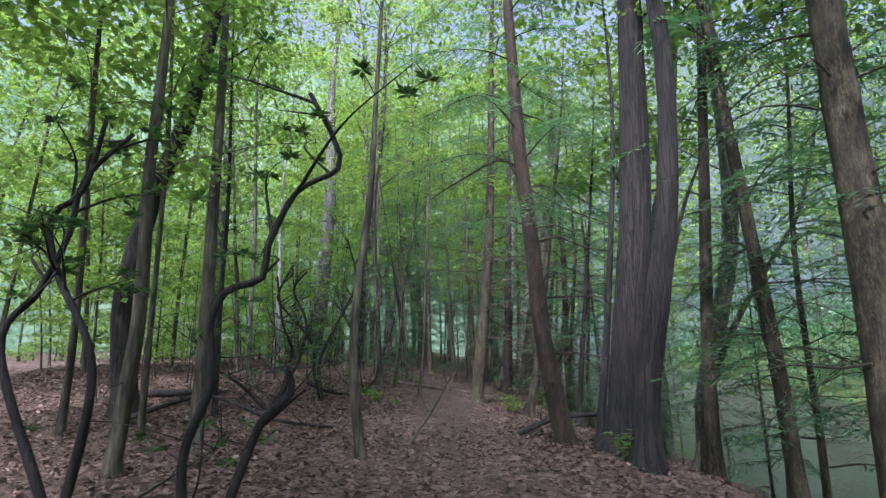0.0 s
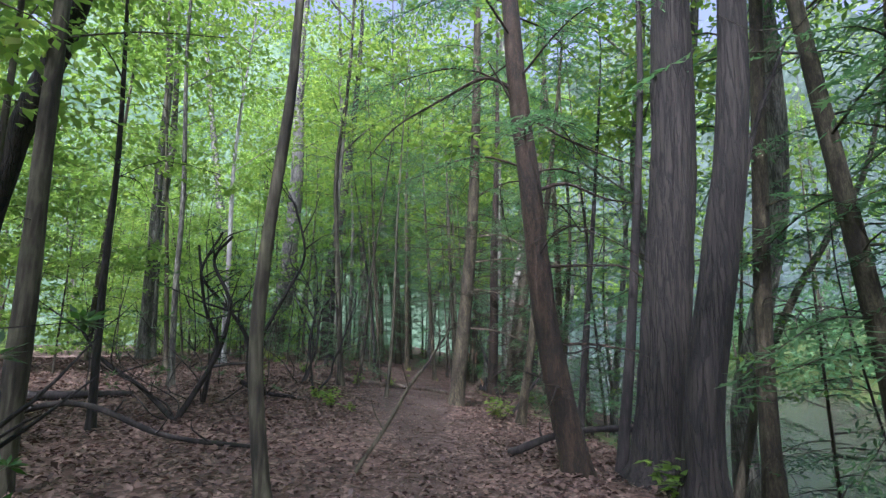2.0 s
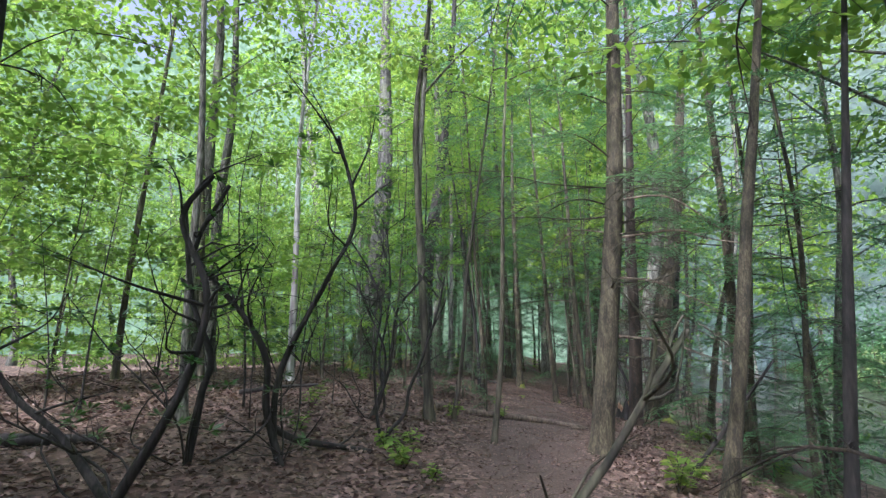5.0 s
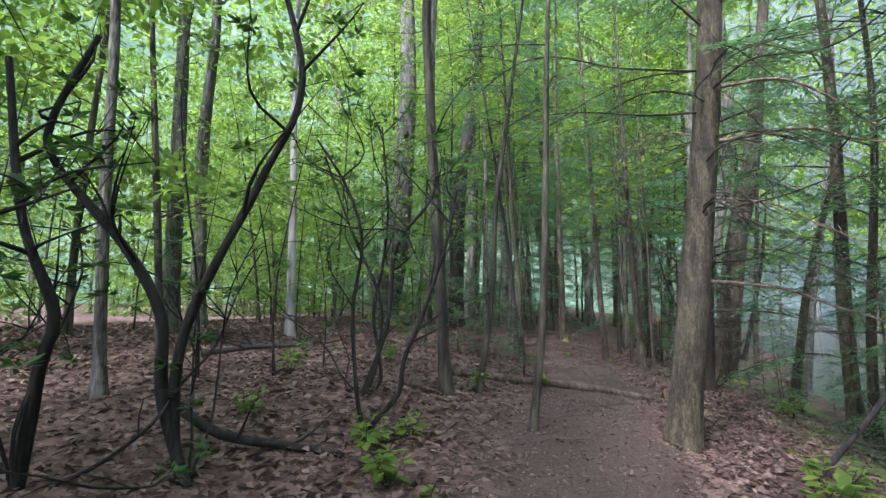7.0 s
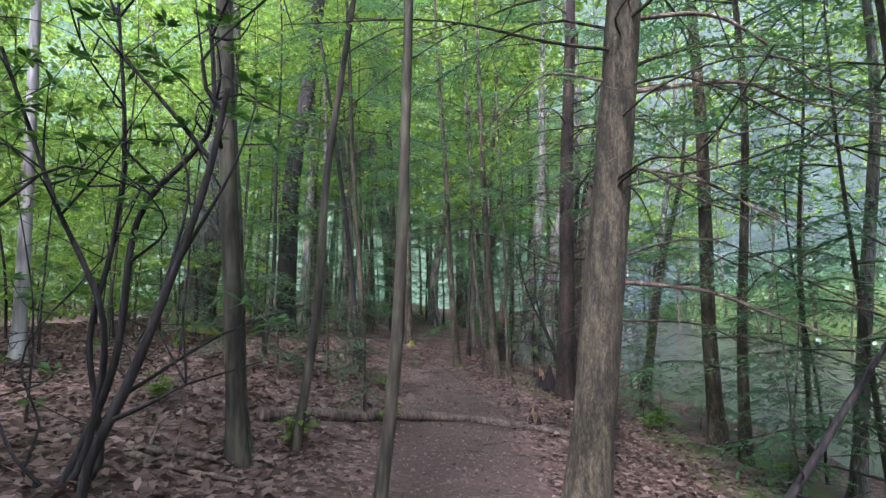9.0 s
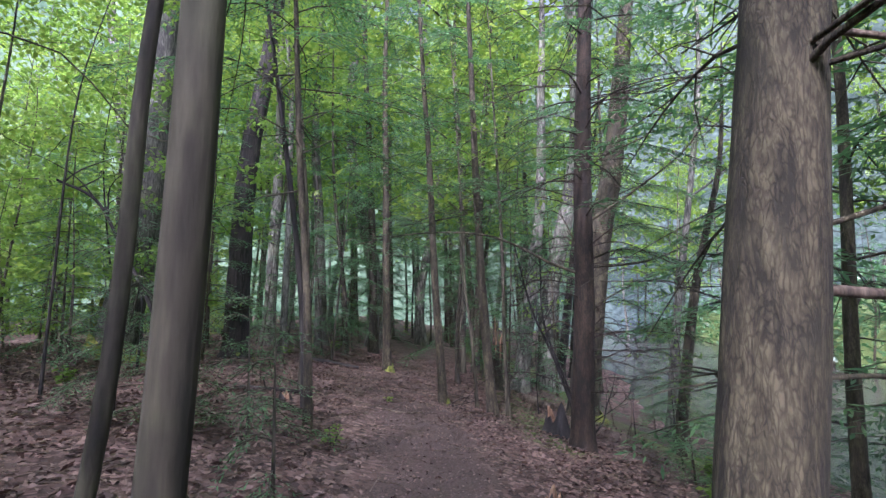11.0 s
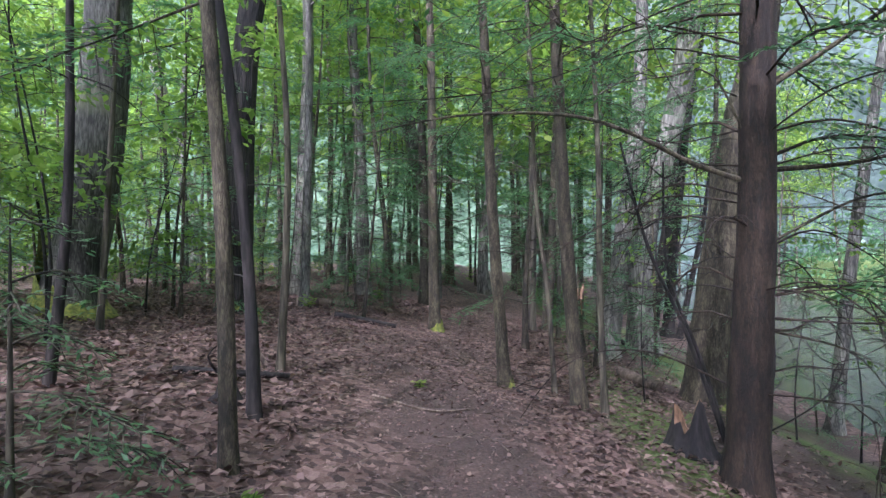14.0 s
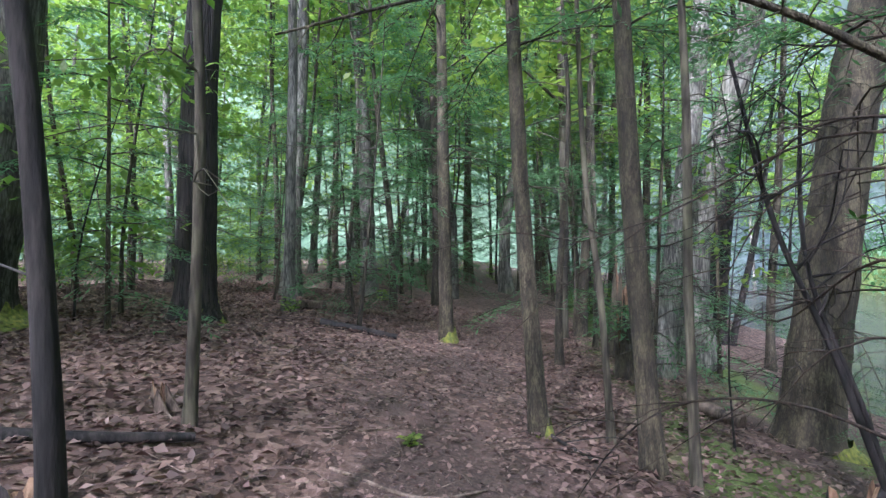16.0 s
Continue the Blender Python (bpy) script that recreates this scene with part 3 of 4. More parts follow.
def moss_foot(tree, r, h, seed=0, side=0.0):
    """A ragged cushion of moss round the foot of a tree."""
    n, rows, v = 28, 7, []
    for i in range(rows):
        f = i / (rows - 1)
        for j in range(n):
            a = 2 * math.pi * j / n
            up = h * max(0.12, 0.55 + 0.45 * math.cos(a - side) + 0.5 * noise.noise(Vector((math.cos(a) * 2.2 + seed, math.sin(a) * 2.2, seed))))
            z = f * up
            q = r * (1 + 0.75 * math.exp(-z / 0.2)) * (1.05 + 0.10 * noise.noise(Vector((math.cos(a) * 5, math.sin(a) * 5, z * 6 + seed)))) - 0.05 * r * f
            v.append((q * math.cos(a), q * math.sin(a), z - 0.02))
    f = [(i * n + j, i * n + (j + 1) % n, (i + 1) * n + (j + 1) % n, (i + 1) * n + j) for i in range(rows - 1) for j in range(n)]
    build("moss", v, f, MOSS_MAT, tree, "yellow-green moss", True)
    return tree


# named trees along the walk
sapling(-1.05, 7.34, 0.067, 9, [(-0.13, 0.00, 1.19), (-0.08, 0.00, 2.29), (0.05, 0.00, 3.52), (0.11, 0.00, 4.97)], low=0.6, bare=0)
sapling(-3.23, 7.43, 0.10, 11, [(0.05, 0.0, 1.5), (0.04, 0.0, 3.0), (0.05, 0.0, 4.6)], low=0.3)
hardwood(-5.67, 10.17, 0.21, 15, [(-0.22, 0.01, 2.03), (0.08, 0.0, 3.76), (0.80, -0.02, 6.08)], wood=BARK_FURROW, label="dark furrowed hardwood trunk leaning over the floor")
sapling(-3.4, 5.9, 0.085, 10, [(0.15, 0.0, 1.66), (0.13, 0.0, 3.29), (0.18, 0.0, 4.65)], low=0.3)
sapling(-4.02, 10.01, 0.055, 9, [(-0.03, 0.00, 2.06), (0.00, 0.00, 3.93)], wood=BARK_DARK)
sapling(-1.76, 15.90, 0.075, 12, [(-0.22, 0.00, 3.56), (-0.28, 0.00, 5.42), (-0.01, 0.00, 8.06)], low=0.5)
add_boughs(hemlock(0.93, 16.03, 0.172, 17, [(0.15, 0.01, 1.46), (0.32, 0.01, 3.25), (0.44, 0.02, 4.77)], low=3.4, bare=36, sides=26, count=36, reach=2.6, label="straight hemlock trunk beside the trail with dead lower boughs"), [(0.022, [(0.25, 0, 1.9), (1.02, -0.04, 1.82), (1.52, -0.07, 1.63), (1.98, -0.09, 1.47), (2.45, -0.11, 1.18)]), (0.024, [(0.35, -0.02, 3.48), (1.32, -0.06, 3.58), (1.79, -0.08, 3.43), (2.58, -0.11, 3.29)]), (0.022, [(0.42, -0.02, 4.12), (1.11, -0.05, 4.17), (1.58, -0.07, 3.93), (1.99, -0.09, 3.58), (2.59, -0.11, 3.34)]), (0.016, [(0.3, -0.02, 2.85), (0.96, -0.04, 2.76), (1.42, -0.06, 2.52), (1.88, -0.08, 2.28)]), (0.014, [(0.3, -0.01, 3.58), (-0.30, 0.01, 3.63), (-0.68, 0.03, 3.28), (-1.16, 0.05, 3.43)])], BARK_DEAD)
add_boughs(hemlock(1.92, 8.92, 0.150, 14, [(-0.32, 0.01, 1.74), (-0.47, 0.01, 3.41), (-0.61, 0.02, 4.84)], low=3.2, bare=9, sides=24, count=34, reach=2.4, label="leaning dark reddish hemlock trunk with bare side boughs", wood=BARK_DARK_HEMLOCK, relief=0.07), [(0.026, [(-0.45, 0, 3.24), (-0.05, 0, 3.36), (0.41, 0.01, 3.19), (0.83, 0.01, 3.12)]), (0.02, [(-0.25, 0, 1.46), (0.14, 0, 1.48), (0.60, 0.01, 1.42), (1.13, 0.02, 1.35)]), (0.02, [(-0.35, 0, 2.36), (0.34, 0, 2.38), (0.69, 0.01, 2.34), (1.21, 0.02, 1.94)]), (0.03, [(-0.5, -0.01, 3.7), (-0.62, -0.01, 4.27), (-0.95, -0.01, 4.9)]), (0.024, [(-0.6, 0.01, 4.51), (-0.98, 0.01, 4.69), (-1.54, 0.02, 4.39), (-2.08, 0.03, 4.04), (-2.40, 0.03, 3.64)]), (0.018, [(-0.5, 0.0, 4.20), (0.21, 0.0, 3.81), (1.04, 0.0, 3.52)])], BARK_DARK_HEMLOCK)
hardwood(2.79, 8.88, 0.275, 18, [(0.21, -0.01, 2.13), (0.37, -0.01, 3.64), (0.45, -0.01, 5.28)], wood=BARK_FURROW, sides=84, relief=0.11, ridges=8.0, low=0.38, boughs=14, label="massive deeply furrowed old trunk on the river bank")
add_boughs(hardwood(2.72, 7.76, 0.17, 16, [(0.06, -0.02, 1.1), (0.29, -0.07, 2.4), (0.50, -0.12, 3.9), (0.57, -0.14, 6.0)], wood=BARK_FURROW, sides=48, relief=0.09, ridges=6.0, low=0.42, boughs=12, label="dark trunk forking outwards beside a massive one"), [(0.05, [(0.25, -0.06, 2.15), (0.50, 0.0, 2.75), (0.80, 0.05, 3.7), (1.25, 0.1, 4.7)])], BARK_FURROW)
sapling(2.50, 9.27, 0.066, 10, [(0.25, -0.01, 2.16), (0.51, -0.02, 5.53)], wood=BARK_DARK, low=0.6)
hemlock(3.6, 4.5, 0.177, 14, [(-0.06, 0.00, 2.4), (-0.17, 0.00, 4.7)], low=4, bare=4, sides=20)
sapling(4.7, 10.9, 0.075, 9, [(0.53, -0.02, 1.84), (1.10, -0.03, 3.02), (1.85, -0.05, 4.15), (2.60, -0.07, 5.42)], needles=True, label="thin hemlock leaning out over the river bank")
sapling(5.7, 12.6, 0.06, 6, [(0.2, 0.00, 2.5), (0.4, 0.00, 4.5)], needles=True, low=0.2, boughs=16)
sapling(2.10, 13.9, 0.095, 10, [(0.28, 0.00, 1.8), (0.47, 0.01, 3.3), (0.70, 0.01, 4.9)], needles=True, wood=BARK_HEMLOCK)
hardwood(4.6, 14.2, 0.19, 16, [(0.33, 0.01, 2.4), (0.75, 0.02, 4.7), (1.5, 0.04, 7.8)], low=0.32, reach=4.0, boughs=15, label="pale grey trunk on the bank below the trail")
hardwood(5.7, 19.2, 0.10, 15, [(0.3, 0.0, 3.0), (0.7, 0.1, 6.0)], low=0.3, reach=3.8, boughs=14)
hardwood(6.2, 27.5, 0.11, 16, [(0.3, 0.0, 3.0), (0.8, 0.1, 6.0)], low=0.35, reach=4.0, boughs=14)
sapling(3.2, 13.6, 0.075, 9, [(0.2, 0.03, 2.0), (0.50, 0.08, 4.8)], needles=True, wood=BARK_DARK)
moss_foot(hardwood(-6.30, 26.20, 0.40, 20, [(0.41, 0.02, 2.40), (0.62, 0.03, 5.10)], sides=30, label="big mossy-footed hardwood trunk with ridged grey bark"), 0.42, 1.3, 1, 2.6)
moss_foot(hardwood(-4.26, 27.80, 0.276, 20, [(0.02, 0.00, 2.23), (0.13, 0.01, 4.90), (0.53, 0.02, 7.56)], wood=BARK_FURROW, sides=48, relief=0.08, ridges=6.0, label="big ridged grey trunk with moss at its foot"), 0.28, 0.35, 2)
hardwood(-1.79, 16.02, 0.071, 14, [(-0.10, 0.00, 1.90), (-0.22, -0.01, 4.03)], reach=2.0, low=0.35)
sapling(-0.66, 15.10, 0.043, 9, [(0.12, 0.01, 1.21), (0.17, 0.01, 2.85), (0.20, 0.01, 4.24)], low=0.6)
sapling(-1.45, 16.4, 0.04, 9, [(0.17, -0.01, 1.22), (0.24, -0.01, 2.48), (0.40, -0.02, 3.69)], low=0.35)
moss_foot(sapling(0.57, 25.34, 0.087, 13, [(-0.18, -0.01, 2.39), (-0.31, -0.01, 4.98), (-0.45, -0.02, 6.94)], needles=True, wood=BARK_HEMLOCK, low=0.27, boughs=32, reach=2.2), 0.085, 0.2, 4)
sapling(1.47, 24.78, 0.097, 13, [(-0.19, -0.01, 2.34), (-0.32, -0.01, 4.92), (-0.39, -0.02, 6.74)], needles=True, wood=BARK_HEMLOCK, low=0.28, boughs=30, reach=2.2)
sapling(1.72, 24.53, 0.042, 10, [(-0.07, -0.01, 1.63), (-0.10, -0.01, 3.40)])
sapling(1.25, 25.4, 0.036, 9, [(-0.12, -0.01, 1.55), (-0.27, -0.03, 2.76)])
moss_foot(hemlock(-0.71, 29.69, 0.119, 16, [(-0.06, -0.01, 2.99), (-0.10, -0.01, 5.38)], low=3.0, bare=8, count=34, reach=2.4), 0.13, 0.3, 3)
sapling(-1.36, 21.17, 0.055, 11, [(-0.05, 0.00, 1.59), (-0.20, -0.01, 3.57)], needles=True, wood=BARK_HEMLOCK, low=0.25, boughs=40, reach=2.7)
sapling(-1.56, 22.06, 0.052, 10, [(-0.06, 0.00, 1.24), (-0.22, -0.01, 2.70)], wood=BARK_DARK, low=0.4)
sapling(-1.94, 23.66, 0.044, 10, [(0.06, 0.00, 1.45), (0.05, 0.00, 2.92)], low=0.45)
add_boughs(hemlock(2.58, 22.92, 0.177, 15, [(0.10, 0.00, 2.42), (0.13, 0.01, 4.74)], low=2.8, bare=46, bare_to=6, sides=26, count=34, reach=2.6, label="dark hemlock trunk with many thin side boughs above the river", wood=BARK_DARK_HEMLOCK, relief=0.07), [(0.026, [(0.1, 0, 2.78), (-0.45, 0, 2.97), (-1.02, 0, 3.26), (-1.63, 0, 3.43), (-2.60, 0.01, 3.43), (-3.61, 0.01, 3.24)]), (0.026, [(0.1, 0, 2.9), (1.12, 0, 3.01), (1.86, 0, 3.31), (2.17, 0, 3.64)]), (0.022, [(0.12, 0, 3.5), (0.22, 0, 4.53), (0.59, 0, 5.38), (0.88, 0, 6.09)]), (0.026, [(0.12, 0, 3.60), (1.05, 0, 4.23), (1.90, 0, 4.92), (2.56, 0, 5.86)]), (0.016, [(0.1, 0, 2.2), (1.11, 0, 2.69), (1.95, 0, 2.55), (2.77, 0, 2.13)]), (0.014, [(0.08, 0, 1.50), (0.89, 0, 1.30), (1.28, 0, 0.89)]), (0.014, [(0.1, 0, 3.0), (-0.28, 0, 3.77), (-0.65, 0, 3.77), (-1.30, 0, 3.69)])], BARK_HEMLOCK)
moss_foot(hemlock(3.95, 27.22, 0.34, 17, [(0.28, 0.02, 2.36), (0.56, 0.04, 4.40), (0.93, 0.06, 6.05)], low=3.5, bare=16, sides=34, count=36, reach=3.0, relief=0.06, label="broad leaning hemlock trunk with rubbed reddish foot"), 0.35, 0.25, 5)
hardwood(-3.56, 29.64, 0.102, 16, [(0.04, 0.00, 2.58), (0.06, 0.01, 5.03)])
hardwood(-3.38, 35.20, 0.222, 18, [(-0.15, -0.01, 4.32), (-0.40, -0.04, 8.29)])
sapling(4.81, 24.30, 0.114, 8, [(0.32, 0.00, 2.30), (0.57, 0.00, 3.57), (1.07, 0.00, 5.61)], needles=True, wood=BARK_HEMLOCK, low=0.4)
hardwood(3.17, 30.68, 0.222, 16, [(0.37, 0.04, 2.74), (0.74, 0.07, 5.92)], label="pale grey leaning trunk beside a broken snag")
hardwood(6.0, 36.6, 0.19, 14, [(0.50, 0.05, 3.52), (1.00, 0.10, 7.71)], wood=BARK_FURROW)
hardwood(6.9, 37.6, 0.20, 14, [(0.22, 0.02, 3.13), (0.66, 0.06, 7.26)], wood=BARK_FURROW)
sapling(7.2, 37.4, 0.11, 10, [(0.79, 0.08, 3.68), (1.14, 0.11, 6.31)], wood=BARK_DARK)
hardwood(-4.75, 13.78, 0.061, 14, [(-0.05, -0.01, 1.96), (-0.05, -0.01, 4.04)], reach=2.0)
hardwood(-5.76, 19.26, 0.084, 14, [(0.00, 0.00, 2.84), (-0.03, -0.01, 6.30)], wood=BARK_BIRCH, label="slim pale birch trunk among green leaves")
hardwood(-7.38, 17.85, 0.154, 16, [(0.01, 0.00, 2.49), (0.02, 0.00, 5.42)])
hardwood(-7.9, 19.3, 0.149, 16, [(-0.05, -0.01, 3.91), (0.13, 0.03, 6.73)])
laurel(-1.9, 4.3, [(0.042, [(-0.04, 0.0, 0.63), (0.13, 0.0, 1.17), (0.09, 0.0, 1.60), (0.20, 0.0, 1.86), (0.48, 0.0, 1.97), (0.51, 0.0, 2.22), (0.72, 0.0, 2.66), (1.05, 0.0, 2.86), (1.01, 0.0, 3.11), (0.80, 0.0, 3.51)])], leafy=0.95, count=24, extra=1)
laurel(-2.9, 4.4, [(0.042, [(0.15, 0.0, 1.25), (-0.20, 0.0, 2.01), (-0.31, 0.0, 2.48), (-0.07, 0.0, 2.72), (0.06, 0.0, 3.32)]), (0.04, [(-0.58, 0.0, 1.39), (-0.34, 0.0, 1.88), (-0.15, 0.0, 2.34), (-0.07, 0.0, 2.80), (0.3, 0.0, 3.2)])], leafy=0.95, count=24, extra=1)
laurel(-2.65, 12.4, [(0.045, [(-0.18, -0.04, 0.60), (-0.20, -0.05, 1.08), (-0.44, -0.11, 1.53), (-0.93, -0.23, 2.10), (-0.98, -0.24, 2.40), (-0.70, -0.17, 3.00)]), (0.04, [(-0.1, 0.0, 0.31), (-0.05, 0.00, 1.00), (0.40, 0.11, 1.99), (0.66, 0.17, 2.67), (0.45, 0.12, 3.62)])], leafy=0.6, extra=4)
laurel(-3.37, 11.86, [(0.043, [(0.10, 0.02, 0.74), (0.16, 0.04, 1.07), (-0.06, -0.02, 1.65), (-0.21, -0.05, 2.64)])], leafy=0.6, extra=4)
laurel(-3.35, 10.89, [(0.045, [(0.49, 0.06, 0.91), (0.64, 0.08, 1.68), (0.38, 0.04, 2.33), (0.62, 0.07, 2.72)]), (0.04, [(-0.6, 0.1, 0.5), (-1.2, 0.1, 0.9), (-1.7, 0.1, 1.6)])], leafy=0.6, extra=4)
laurel(-2.49, 14.95, [(0.028, [(0.29, -0.01, 0.76), (0.40, -0.02, 1.63), (0.72, -0.03, 2.05), (0.83, -0.04, 2.29), (0.78, -0.03, 2.98)]), (0.024, [(0.16, -0.01, 0.3), (0.22, -0.01, 1.02), (-0.10, 0.0, 1.73), (-0.26, 0.01, 2.12), (-0.49, 0.02, 2.7)]), (0.022, [(0.22, 0.03, 0.2), (0.13, 0.02, 0.89), (0.22, 0.04, 1.46), (0.27, 0.04, 2.08), (0.20, 0.02, 3.0)])], leafy=0.75, extra=3)
laurel(-1.85, 13.65, [(0.026, [(-0.02, 0.0, 0.17), (0.21, 0.02, 0.45), (0.25, 0.03, 0.72), (0.40, 0.04, 1.08), (0.61, 0.07, 1.74), (0.69, 0.07, 2.15)]), (0.022, [(-0.12, -0.01, 0.29), (-0.17, -0.02, 0.76), (-0.19, -0.02, 1.16), (-0.12, -0.01, 1.73), (-0.26, -0.03, 2.19), (-0.53, -0.06, 2.62)])], "low crooked shrub with two thin bare stems", 0.25, 10, 0)
laurel(3.0, 24.1, [(0.03, [(-0.50, -0.03, 1.38), (-0.94, -0.06, 2.37), (-1.24, -0.08, 3.51)]), (0.026, [(-0.3, 0.0, 1.0), (-0.7, 0.0, 2.1), (-0.75, 0.0, 3.3)])], "bare thin leaning stems of a shrub on the bank", 0.1)
sapling(-1.75, 20.0, 0.02, 1.7, needles=True, low=0.1, boughs=16, reach=0.9, bare=0, blade=0.055, group="hemlock seedlings", label="small feathery hemlock seedling above dry leaves")
sapling(-2.4, 19.6, 0.022, 1.9, needles=True, low=0.1, boughs=16, reach=0.9, bare=0, blade=0.055, group="hemlock seedlings", label="small feathery hemlock seedling above dry leaves")
sapling(-3.25, 20.3, 0.03, 2.6, needles=True, low=0.1, boughs=18, reach=1.1, bare=0, blade=0.055, group="hemlock seedlings", label="small feathery hemlock seedling above dry leaves")
sapling(-1.0, 17.9, 0.018, 1.5, needles=True, low=0.15, boughs=12, reach=0.6, bare=0, blade=0.055, group="hemlock seedlings", label="small feathery hemlock seedling beside the trail")
sapling(-5.2, 22.8, 0.03, 3.0, needles=True, low=0.1, boughs=18, reach=1.1, bare=0, label="young hemlock with feathery low boughs")

laurel(-3.0, 21.2, [(0.035, [(-0.10, 0.0, 0.70), (-0.34, 0.02, 1.30), (-0.72, 0.05, 1.98), (-1.08, 0.08, 2.58), (-1.6, 0.11, 2.85)])], "crooked dark stem arching over young hemlocks", 0.2, 10, 0)
sapling(-3.3, 22.1, 0.045, 8, [(0.13, 0.01, 1.19), (0.16, 0.01, 2.21), (0.15, 0.01, 3.13)], wood=BARK_DARK, low=0.5)


# ---- the woods around ----
FIXED = [(o.location.x, o.location.y) for o in scene.objects if o.type == "EMPTY"]


def template_hemlock(seed, h, r, low, reach, count, blade=0.15, dense=0.075):
    L = Limbs(seed)
    line = trunk_line([], h, L.g, 0.12, 0.6)
    needle_crown(L, line, low, h * 0.98, reach, count, blade, dense, 0.72, 0.016, 0.12, False, 0.21)
    bare_boughs(L, line, 0.7, max(low + 1.5, 3), reach * 0.8, 5, 0.011, 3)
    return plant_tree("hemlock_tree", 0, 0, BARK_HEMLOCK, LEAF_HEMLOCK, line, taper(line, r), L, "dark green hemlock with layered drooping needle boughs", "tree", "hemlocks in the woods", 9, far=True)


def template_hardwood(seed, h, r, low, reach, boughs, wood):
    L = Limbs(seed)
    line = trunk_line([], h, L.g, 0.3, 0.6)
    broad_crown(L, line, h * low, h * 0.86, reach, boughs, 5, 62, 0.205, 1.25)
    return plant_tree("hardwood_tree", 0, 0, wood, LEAF_HARDWOOD, line, taper(line, r, 0.6), L, "tall slim hardwood tree with bright green layered leaves", "tree", "hardwoods in the woods", 9, far=True)


def template_beech(seed, h, r, low, reach, boughs):
    L = Limbs(seed)
    line = trunk_line([], h, L.g, 0.2, 0.5)
    broad_crown(L, line, h * low, h * 0.98, reach, boughs, 4, 36, 0.16, 0.70, 0.012, 0.25)
    return plant_tree("young_tree", 0, 0, BARK_SMOOTH, LEAF_BEECH, line, taper(line, r, 0.3), L, "leafy young understory tree with thin grey stem", "tree", "young trees in the woods", 7, far=True)


HEM = [template_hemlock(1, 15, 0.10, 2.0, 2.6, 26), template_hemlock(2, 11, 0.065, 1.0, 2.3, 28), template_hemlock(3, 7, 0.04, 0.5, 1.9, 24)]
HARD = [template_hardwood(4, 17, 0.13, 0.26, 3.4, 12, BARK_GREY), template_hardwood(5, 15, 0.10, 0.26, 3.0, 11, BARK_GREY), template_hardwood(6, 19, 0.18, 0.30, 3.8, 12, BARK_GREY), template_hardwood(7, 13, 0.07, 0.24, 2.6, 10, BARK_SMOOTH)]
BEECH = [template_beech(8, 8, 0.04, 0.10, 1.9, 15), template_beech(9, 6, 0.03, 0.08, 1.6, 13), template_beech(10, 10, 0.05, 0.14, 2.2, 16)]
used = set()


def put(kinds, x, y, size):
    k = kinds[random.randrange(len(kinds))]
    m = Matrix.Translation((x, y, float(lie(x, y)) - 0.08)) @ Matrix.Rotation(random.uniform(0, 6.28), 4, "Z") @ Matrix.Rotation(random.gauss(0, 0.035), 4, "X") @ Matrix.Scale(size, 4)
    if k.name not in used:
        used.add(k.name)
        k.matrix_basis = m
    else:
        copy_thing(k, m)


def scatter(count, box, kinds, gap, clear, lo, hi, keep=lambda x, y: True):
    made = tries = 0
    while made < count and tries < count * 60:
        tries += 1
        x, y = random.uniform(box[0], box[1]), random.uniform(box[2], box[3])
        if y < 46 and abs(x - trail_x(y)) < clear or not keep(x, y):
            continue
        if any((x - a) ** 2 + (y - b) ** 2 < gap * gap for a, b in FIXED):
            continue
        FIXED.append((x, y))
        put(kinds, x, y, random.uniform(lo, hi))
        made += 1


def template_bush(seed, h, reach, boughs):
    L = Limbs(seed)
    line = trunk_line([(L.g.normal(0, 0.1), L.g.normal(0, 0.1), h * 0.5)], h, L.g, 0.1, 0.4)
    broad_crown(L, line, h * 0.12, h * 0.98, reach, boughs, 4, 30, 0.12, 0.42, 0.01, 0.5)
    return plant_tree("undergrowth_shrub", 0, 0, BARK_DARK, LEAF_BEECH, line, taper(line, 0.02, 0.2), L, "low leafy green undergrowth shrub", "shrub", "undergrowth", 5, far=True)


def template_pole(seed, h, r):
    L = Limbs(seed)
    line = trunk_line([], h, L.g, 0.25, 0.4)
    bare_boughs(L, line, 0.6, h * 0.9, 0.7, 8, 0.006, 3)
    broad_crown(L, line, h * 0.5, h * 0.98, 0.7, 6, 2, 16, 0.11, 0.4, 0.006, 0.3)
    return plant_tree("sapling_pole", 0, 0, BARK_DARK, LEAF_BEECH, line, taper(line, r, 0.2), L, "thin nearly bare dark sapling stem", "tree", "thin sapling stems", 6, far=True)


def template_canopy(seed, h, r, low, reach, boughs):
    L = Limbs(seed)
    line = trunk_line([], h, L.g, 0.2, 0.5)
    broad_crown(L, line, h * low, h * 0.98, reach, boughs, 5, 40, 0.15, 0.85, 0.014, 0.22)
    return plant_tree("maple_tree", 0, 0, BARK_SMOOTH, LEAF_BEECH, line, taper(line, r, 0.3), L, "slim maple with flat layers of green leaves overhead", "tree", "slim maples in the woods", 8, far=True)


